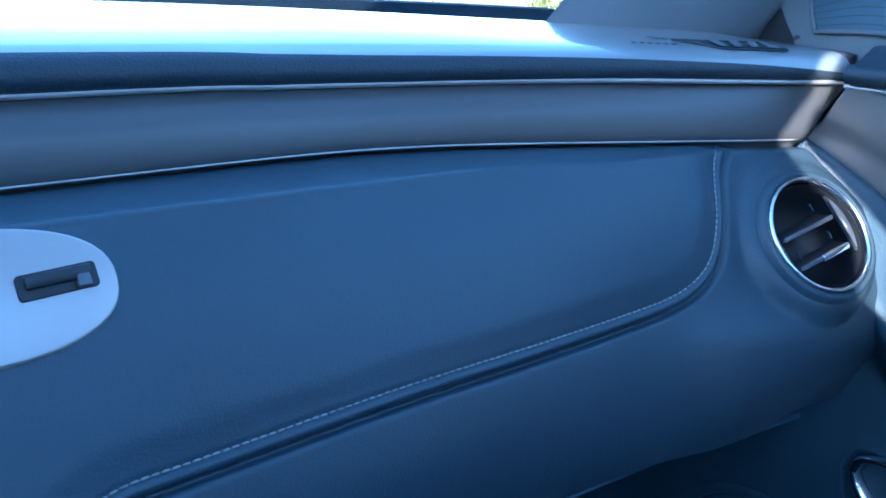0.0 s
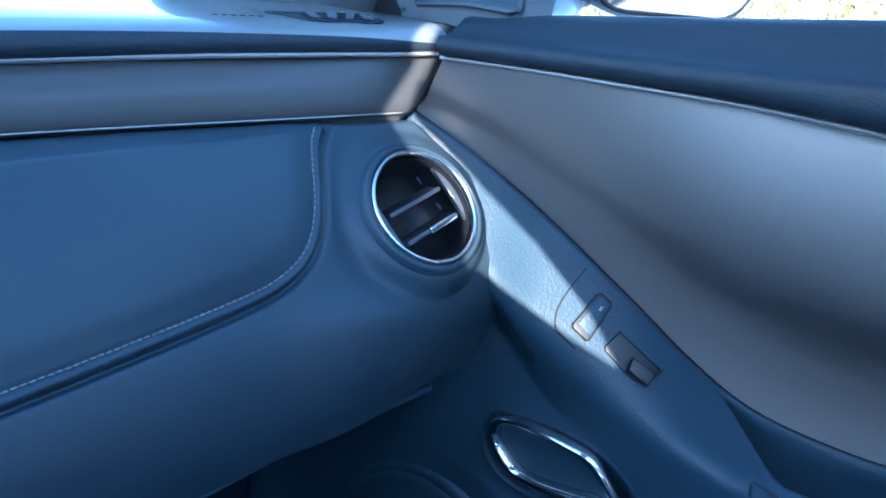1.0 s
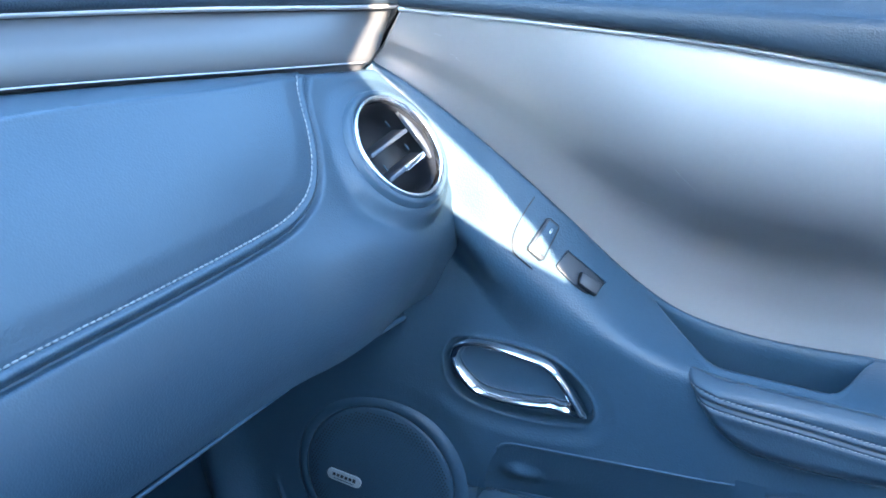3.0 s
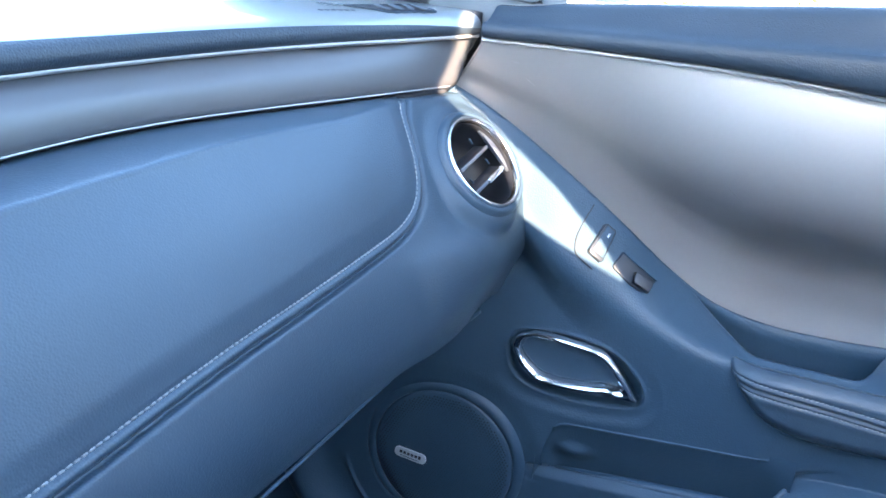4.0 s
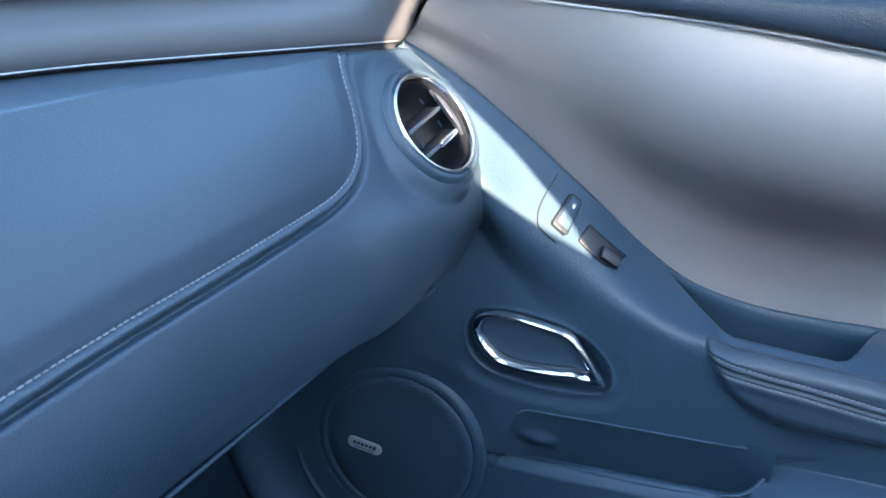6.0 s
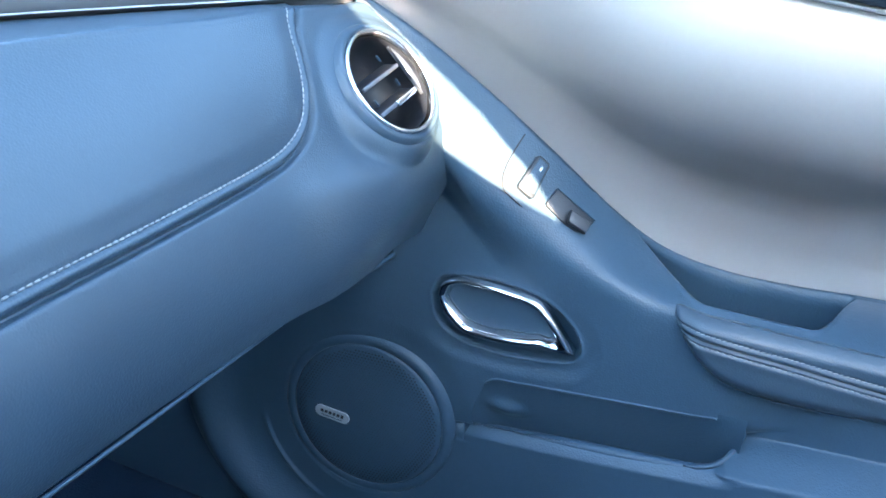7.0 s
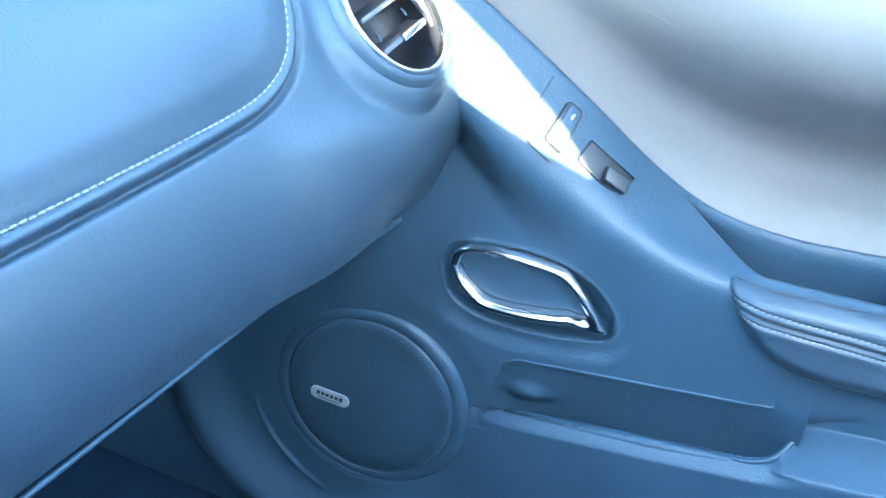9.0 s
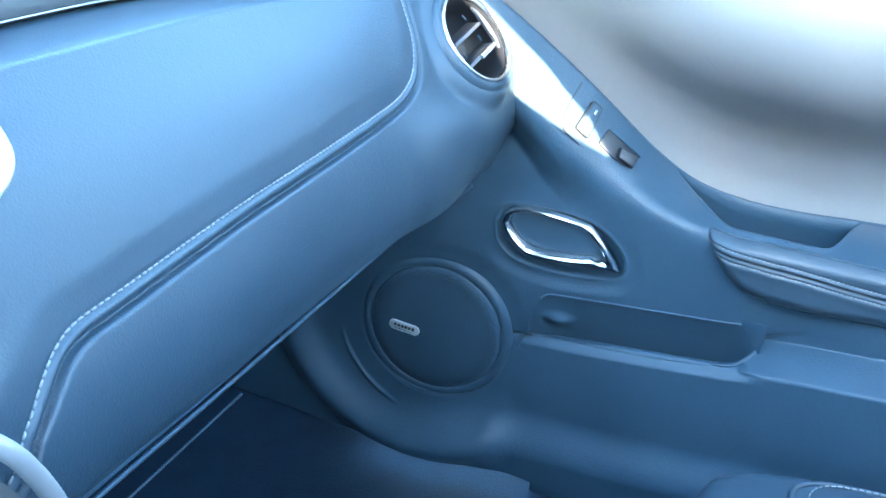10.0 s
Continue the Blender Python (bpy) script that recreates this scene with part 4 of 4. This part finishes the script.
# ---- cabin ----
def slab(name, pts, material, thick, kind="structure", parent=None, label="", cat=""):
    """A plate with the given corners, thickened away from the cabin."""
    bm = bmesh.new()
    f = bm.faces.new([bm.verts.new(p) for p in pts])
    bm.normal_update()
    n = f.normal.copy()
    c = f.calc_center_median()
    if n.dot(Vector((0, -0.5, 0.6)) - c) > 0:
        n = -n
    r = bmesh.ops.extrude_face_region(bm, geom=[f])
    bmesh.ops.translate(bm, verts=[g for g in r["geom"] if isinstance(g, bmesh.types.BMVert)], vec=n * thick)
    bmesh.ops.recalc_face_normals(bm, faces=bm.faces)
    ob = part(name, bm, material, parent, "", smooth=False)
    return tagged(ob, label, cat, "", kind)


floor_bm = sheet(np.array([[(x, y, 0.0 + 0.012 * math.sin(9 * x) * math.sin(7 * y) + 0.14 * float(step(y, 0.34, 0.56)) + 0.20 * float(step(y, 0.46, 0.62))) for y in np.linspace(-1.9, 0.62, 90)] for x in np.linspace(-0.86, 0.86, 60)]))
tagged(part("floor", floor_bm, CARPET, None), "dark carpet on the car's floor", "carpet", "", "structure")
slab("wall_front", [(-0.9, 0.55, 0.0), (0.9, 0.55, 0.0), (0.9, 0.50, 0.70), (-0.9, 0.50, 0.70)], CARPET, 0.03, label="dark bulkhead ahead of the footwell", cat="bulkhead")
bend = [(0.7235, 0.02 + 0.196 * math.cos(q), 0.20 + 0.196 * math.sin(q)) for q in np.linspace(-1.45, 0.35, 14)] + [(0.732, 0.222, 0.33), (0.740, 0.235, 0.40), (0.742, 0.24, 0.47)]
KICK = np.array([[np.array(p) + (np.array([0.748, 0.56, 0.95 * p[2]]) - np.array(p)) * f for f in np.linspace(0, 1, 14)] for p in bend])
kick = merge([sheet(KICK), sheet(KICK + np.array([0.02, 0, 0]))])
tagged(part("wall_kick", kick, TRIM, None), "plain dark kick panel beside the footwell", "panel", "", "structure")
slab("door_sill", [(0.73, -0.15, 0.012), (0.73, -1.2, 0.016), (0.82, -1.2, 0.016), (0.82, -0.15, 0.012)], TRIM, 0.02, label="plain black sill plate under the door", cat="sill")
# unseen wall, added and kept dark to block light from behind
slab("wall_rear", [(-0.85, -1.75, 0.0), (0.85, -1.75, 0.0), (0.80, -1.75, 1.04), (-0.80, -1.75, 1.04)], SHELL, 0.04, label="added unseen dark wall that blocks light from the rear", cat="panel")
slab("wall_right", [(0.92, -0.78, 0.0), (0.92, -1.75, 0.0), (0.92, -1.75, 0.78), (0.92, -0.78, 0.74)], SHELL, 0.04, label="dark trim beside the rear seats", cat="panel")
# unseen roof pieces, added round an opening that lets skylight in
slab("ceiling", [(-0.52, -0.20, 1.13), (0.52, -0.20, 1.13), (0.50, -0.46, 1.150), (-0.50, -0.46, 1.150)], BOUNCE_CLOTH, 0.04, label="added unseen roof header, pale to bounce light", cat="headliner")
slab("ceiling_rear", [(-0.50, -1.25, 1.145), (0.50, -1.25, 1.145), (0.50, -1.50, 1.10), (-0.50, -1.50, 1.10)], BOUNCE_CLOTH, 0.04, label="added unseen pale slab behind an opening left for skylight", cat="headliner")
slab("roof_rail_right", [(0.52, -0.20, 1.13), (0.60, -0.16, 1.08), (0.60, -1.45, 1.08), (0.52, -1.45, 1.13)], BOUNCE_CLOTH, 0.03, label="added unseen roof rail, pale to bounce light", cat="roof rail")
slab("pillar_rear_right", [(0.60, -1.10, 1.08), (0.60, -1.60, 1.04), (0.82, -1.75, 0.76), (0.83, -0.95, 0.74)], BOUNCE_CLOTH, 0.04, label="added unseen rear pillar, pale to bounce light", cat="pillar")

# left side: an added unseen wall masks the sun, cut to the lit patch's outline
SUN_MASK = [(0.7487, -0.1785, 0.4430), (0.7495, -0.1570, 0.4710), (0.7477, -0.1380, 0.4920), (0.7443, -0.1234, 0.5059), (0.7387, -0.0965, 0.5330), (0.7208, -0.0560, 0.5705), (0.7149, -0.0375, 0.5865), (0.7095, -0.0210, 0.6005), (0.7000, -0.0070, 0.6135), (0.697, 0.002, 0.622),
        (0.701, 0.000, 0.645), (0.704, -0.006, 0.665), (0.707, -0.009, 0.700), (0.700, 0.001, 0.700), (0.693, 0.003, 0.66), (0.664, 0.006, 0.625), (0.662, -0.028, 0.600), (0.685, -0.052, 0.575), (0.694, -0.068, 0.515), (0.714, -0.097, 0.491), (0.733, -0.139, 0.4645)]
WX = -0.82
holes = []
for p in SUN_MASK:
    p = Vector(p)
    q = p + TO_SUN * ((WX - p.x) / TO_SUN.x)
    holes.append((q.y, q.z))


def wall_with_hole(name, x, corners, hole, thick, material):
    bm = bmesh.new()
    out = [bm.verts.new((x, y, z)) for y, z in corners]
    inn = [bm.verts.new((x, y, z)) for y, z in hole]
    es = [bm.edges.new((a, b)) for ring in (out, inn) for a, b in zip(ring, ring[1:] + ring[:1])]
    bmesh.ops.triangle_fill(bm, use_beauty=True, edges=es)
    # take away what fills the opening
    def within(c):
        k, r = False, hole
        for (y0, z0), (y1, z1) in zip(r, r[1:] + r[:1]):
            if (z0 > c.z) != (z1 > c.z) and c.y < (y1 - y0) * (c.z - z0) / (z1 - z0) + y0:
                k = not k
        return k
    bad = [f for f in bm.faces if within(f.calc_center_median())]
    bmesh.ops.delete(bm, geom=bad, context="FACES")
    r = bmesh.ops.extrude_face_region(bm, geom=list(bm.faces))
    bmesh.ops.translate(bm, verts=[g for g in r["geom"] if isinstance(g, bmesh.types.BMVert)], vec=(-thick, 0, 0))
    bmesh.ops.recalc_face_normals(bm, faces=bm.faces)
    return part(name, bm, material, None, smooth=False)


tagged(wall_with_hole("wall_left", WX, [(-1.75, 0.0), (0.55, 0.0), (0.55, 0.70), (0.10, 0.78), (-0.20, 1.35), (-1.75, 1.35)], holes, 0.004, BOUNCE_WALL), "added unseen pale wall that masks the sun and bounces light", "panel", "", "structure")
# unseen slab added to stop sun that passes over the left wall
slab("sun_block_left", [(-0.50, -0.20, 1.15), (-0.83, -0.20, 1.35), (-0.83, -1.75, 1.35), (-0.50, -1.75, 1.15)], BOUNCE_CLOTH, 0.03, label="added unseen pale slab that blocks sun above the left wall", cat="headliner")

# windscreen pillar and glass
pil = []
for f in np.linspace(0, 1, 40):
    lean_ = Vector((0.005, -0.42, 0.46)) * f
    prof = spline([(0.606, 0.242, 0.668), (0.620, 0.222, 0.678), (0.650, 0.185, 0.684), (0.700, 0.140, 0.688), (0.750, 0.108, 0.690), (0.772, 0.110, 0.688), (0.800, 0.150, 0.68)], 24)
    narrow = 1 - 0.45 * f
    mid_ = np.array([0.70, 0.14, 0.686])
    pil.append((mid_ + (prof - mid_) * narrow + np.array(lean_) + np.array([0.02, 0.03, 0]) * math.sin(math.pi * min(1, 2.5 * f) / 2)))
tagged(part("pillar_front_right", sheet(np.array(pil)), PILLAR, None), "grey cloth-covered windscreen pillar", "pillar", "", "structure")
tagged(part("cowl_trim", tube(spline([(-0.75, 0.32, 0.682), (0.0, 0.452, 0.685), (0.35, 0.412, 0.685), (0.58, 0.300, 0.684), (0.70, 0.205, 0.68)], 80), 0.006, 8), BLACK, None), "thin black seal at the foot of the windscreen", "seal", "", "structure")
wg = sheet(np.array([[Vector(a).lerp(Vector(b), f) for f in np.linspace(0, 1, 12)] for a, b in zip([(-0.75, 0.32, 0.684), (-0.3, 0.43, 0.686), (0.0, 0.455, 0.687), (0.35, 0.415, 0.687), (0.58, 0.303, 0.686), (0.705, 0.21, 0.682)], [(-0.55, -0.22, 1.13), (-0.3, -0.205, 1.14), (0.0, -0.20, 1.145), (0.28, -0.203, 1.14), (0.45, -0.21, 1.135), (0.555, -0.22, 1.13)])]))
ws = part("window_1", wg, GLASS, None)
ws.visible_shadow = False
tagged(ws, "clear raked windscreen", "window", "", "structure")
sg = part("window_2", sheet(np.array([[(0.915 - 0.30 * f - 0.02 * math.sin(math.pi * f), y, 0.700 + 0.38 * f) for f in np.linspace(0, 1, 8)] for y in np.linspace(0.02, -1.0, 8)])), GLASS, None)
sg.visible_shadow = False
tagged(sg, "clear side window of the door", "window", "", "structure")

# ---- seat and console ----
seat = empty("passenger_seat", "dark leatherette car seat with sewn bolsters", "car seat")


def cushion(name, rings, material, label=""):
    return part(name, sheet(np.array(rings)), material, seat, label)


def loaf(x0, x1, y0, y1, z0, z1, r, n=40, dip=0.0):
    """A soft block with a rounded top."""
    out = []
    for a in np.linspace(0, 2 * np.pi, n + 1):
        ca, sa = math.cos(a), math.sin(a)
        px = 0.5 * (x0 + x1) + 0.5 * (x1 - x0) * np.sign(ca) * abs(ca) ** 0.45
        py = 0.5 * (y0 + y1) + 0.5 * (y1 - y0) * np.sign(sa) * abs(sa) ** 0.45
        cx, cy = 0.5 * (x0 + x1), 0.5 * (y0 + y1)
        prof = []
        for k in np.linspace(0, 1, 6):
            prof.append((px, py, z0 + (z1 - r - z0) * k))
        for b in np.linspace(0, math.pi / 2, 7)[1:]:
            s = 1 - r / max(0.05, 0.5 * min(x1 - x0, y1 - y0)) * (1 - math.cos(b))
            prof.append((cx + (px - cx) * s, cy + (py - cy) * s, z1 - r + r * math.sin(b)))
        for k in np.linspace(1, 0, 8)[1:]:
            s = (1 - r / max(0.05, 0.5 * min(x1 - x0, y1 - y0))) * k
            prof.append((cx + (px - cx) * s, cy + (py - cy) * s, z1 - dip * (1 - k * k)))
        out.append(prof)
    return np.array(out)


cushion("cushion", loaf(0.15, 0.60, -0.86, -0.365, 0.06, 0.235, 0.05, dip=0.02), LEATHER, "black seat cushion")
bol = loaf(0.44, 0.607, -0.88, -0.335, 0.06, 0.250, 0.045)
cushion("bolster", bol, LEATHER, "raised side bolster")
cushion("bolster", loaf(0.12, 0.27, -0.88, -0.35, 0.06, 0.245, 0.045), LEATHER)
ringc = np.array([bol[i, 9] for i in range(len(bol) - 1)])
part("piping", tube(ringc + np.array([0, 0, 0.001]), 0.0028, 8, closed=True), LEATHER, seat, "sewn piping")
cent = ringc.mean(0)
inn = cent + (ringc - cent) * 0.93 + np.array([0, 0, 0.006])
link("stitching", stitches(np.vstack([inn, inn[:1]]), np.tile(np.array([[0, 0, 1.0]]), (400, 1)), 0.006, 0.0045, 0.0007), THREAD, seat)["kind"] = "stuff"
bk = loaf(0.16, 0.64, -0.12, 0.06, 0.0, 0.62, 0.06)
bk = bk @ np.array(Euler((radians(18), 0, 0)).to_matrix()).T + np.array([0, -0.93, 0.26])
cushion("backrest", bk, LEATHER, "black backrest")
hd = loaf(0.28, 0.52, -0.06, 0.05, 0.0, 0.17, 0.05)
cushion("headrest", hd @ np.array(Euler((radians(18), 0, 0)).to_matrix()).T + np.array([0, -1.15, 0.87]), LEATHER, "black headrest")
part("seat_base", box((0.42, 0.48, 0.09), (0.40, -0.62, 0.075), bevel=0.02), SHELL, seat)

console = empty("centre_console", "dark centre console with a silver edge trim", "console")
part("console_body", sheet(loaf(-0.13, 0.085, -1.0, 0.12, 0.0, 0.455, 0.05)), TRIM, console)
part("edge_trim", tube(spline([(0.060, -0.045, 0.535), (0.079, -0.060, 0.512), (0.090, -0.062, 0.492), (0.100, -0.062, 0.466), (0.108, -0.060, 0.435), (0.112, -0.05, 0.39)], 40), 0.0045, 10), SILVER, console, "silver edge trim")
part("side_cheek", sheet(np.stack([spline([(0.030, -0.040, 0.540), (0.062, -0.052, 0.505), (0.080, -0.060, 0.470), (0.095, -0.058, 0.42)], 20) + np.array([dx, dy, 0]) for dx, dy in ((0.01, 0.0), (-0.02, -0.004), (-0.06, -0.006), (-0.12, 0.0))])), BAND, console)

# ---- outside ----
bonnet = np.array([[(x, y, 0.675 - 0.05 * (x / 0.8) ** 2 * step(y, 0.3, 1.0) - 0.02 * (y - 0.4) - 0.03 * max(0, y - 1.0) ** 2 + 0.035 * math.exp(-((abs(x) - 0.33) / 0.13) ** 2) * float(step(y, 0.45, 0.8))) for y in np.linspace(0.47, 1.7, 50)] for x in np.linspace(-0.82, 0.82, 70)], float)
hood = part("car_bonnet", sheet(bonnet), PAINT, None)
tagged(hood, "pale blue-grey painted bonnet ahead of the windscreen", "bonnet")
mirror = empty("wing_mirror", "painted wing mirror outside the side window", "wing mirror")
MM = Matrix(((0.85, 0.527, 0, 1.045), (-0.527, 0.85, 0, -0.050), (0, 0, 1, 0.768), (0, 0, 0, 1)))
mb = []
for a in np.linspace(0, math.pi, 26):
    r = math.sin(a) ** 0.5
    mb.append([tuple(MM @ Vector((-0.112 * math.cos(a), 0.070 * r * math.cos(b) * (1.0 if math.cos(b) > 0 else 0.22), 0.072 * r * math.sin(b)))) for b in np.linspace(0, 2 * math.pi, 41)])
part("housing", sheet(np.array(mb)), PAINT, mirror, "rounded painted housing")
MG = MM @ Matrix(((1, 0, 0, 0), (0, 0, -1, -0.016), (0, 1, 0, 0), (0, 0, 0, 1)))
part("mirror_glass", outline(rounded(0.205, 0.122, 0.045), 0.003, MG, 0.0008), CHROME, mirror, "mirror glass")
part("mirror_rim", tube([tuple(MG @ Vector((x, y, 0.001))) for x, y in rounded(0.207, 0.124, 0.046)], 0.003, 8, closed=True), BLACK, mirror, "black rim round the glass")
part("stalk", tube([(0.90, 0.015, 0.680), (0.94, 0.012, 0.700), (0.985, 0.01, 0.725)], 0.017, 12), PAINT, mirror)

GZ = -0.42
gx = np.concatenate([-np.geomspace(1200, 6, 26), np.linspace(-5, 5, 11), np.geomspace(6, 1200, 26)])
tagged(part("ground", sheet(np.array([[(x, y, GZ) for y in gx] for x in gx])), GRAVEL, None, smooth=False), "pale sunlit gravel ground", "ground", "", "structure")
rng = np.random.default_rng(4)
verts, faces = [], []
for i in range(9000):
    x, y = 9 + 26 * rng.random() ** 1.4, rng.uniform(-16, 34)
    h_, w_ = rng.uniform(0.15, 0.5), rng.uniform(0.03, 0.08)
    a = rng.uniform(0, math.pi)
    lx, ly = rng.normal(0, 0.15, 2)
    b0 = len(verts)
    verts += [(x - w_ * math.cos(a), y - w_ * math.sin(a), GZ), (x + w_ * math.cos(a), y + w_ * math.sin(a), GZ), (x + lx, y + ly, GZ + h_)]
    faces.append((b0, b0 + 1, b0 + 2))
me = bpy.data.meshes.new("grass")
me.from_pydata(verts, [], faces)
tagged(link("grass", me, GRASS), "dry yellow-green grass beyond the gravel", "grass", "", "stuff")
verts, faces = [], []
for i in range(60):
    cx, cy, s_ = rng.uniform(26, 44), rng.uniform(-24, 46), rng.uniform(1.0, 2.2)
    for j in range(170):
        d_ = rng.normal(0, 1, 3)
        d_ /= np.linalg.norm(d_)
        p = np.array([cx, cy, GZ + 0.7 * s_]) + d_ * s_ * np.array([1.0, 1.0, 0.75]) * rng.uniform(0.55, 1.0)
        u = rng.normal(0, 1, 3)
        v_ = rng.normal(0, 1, 3)
        b0 = len(verts)
        verts += [tuple(p), tuple(p + 0.22 * u / np.linalg.norm(u)), tuple(p + 0.22 * v_ / np.linalg.norm(v_))]
        faces.append((b0, b0 + 1, b0 + 2))
me = bpy.data.meshes.new("bushes")
me.from_pydata(verts, [], faces)
tagged(link("bushes", me, LEAF), "far yellow-green bushes along the field", "bushes", "", "stuff")
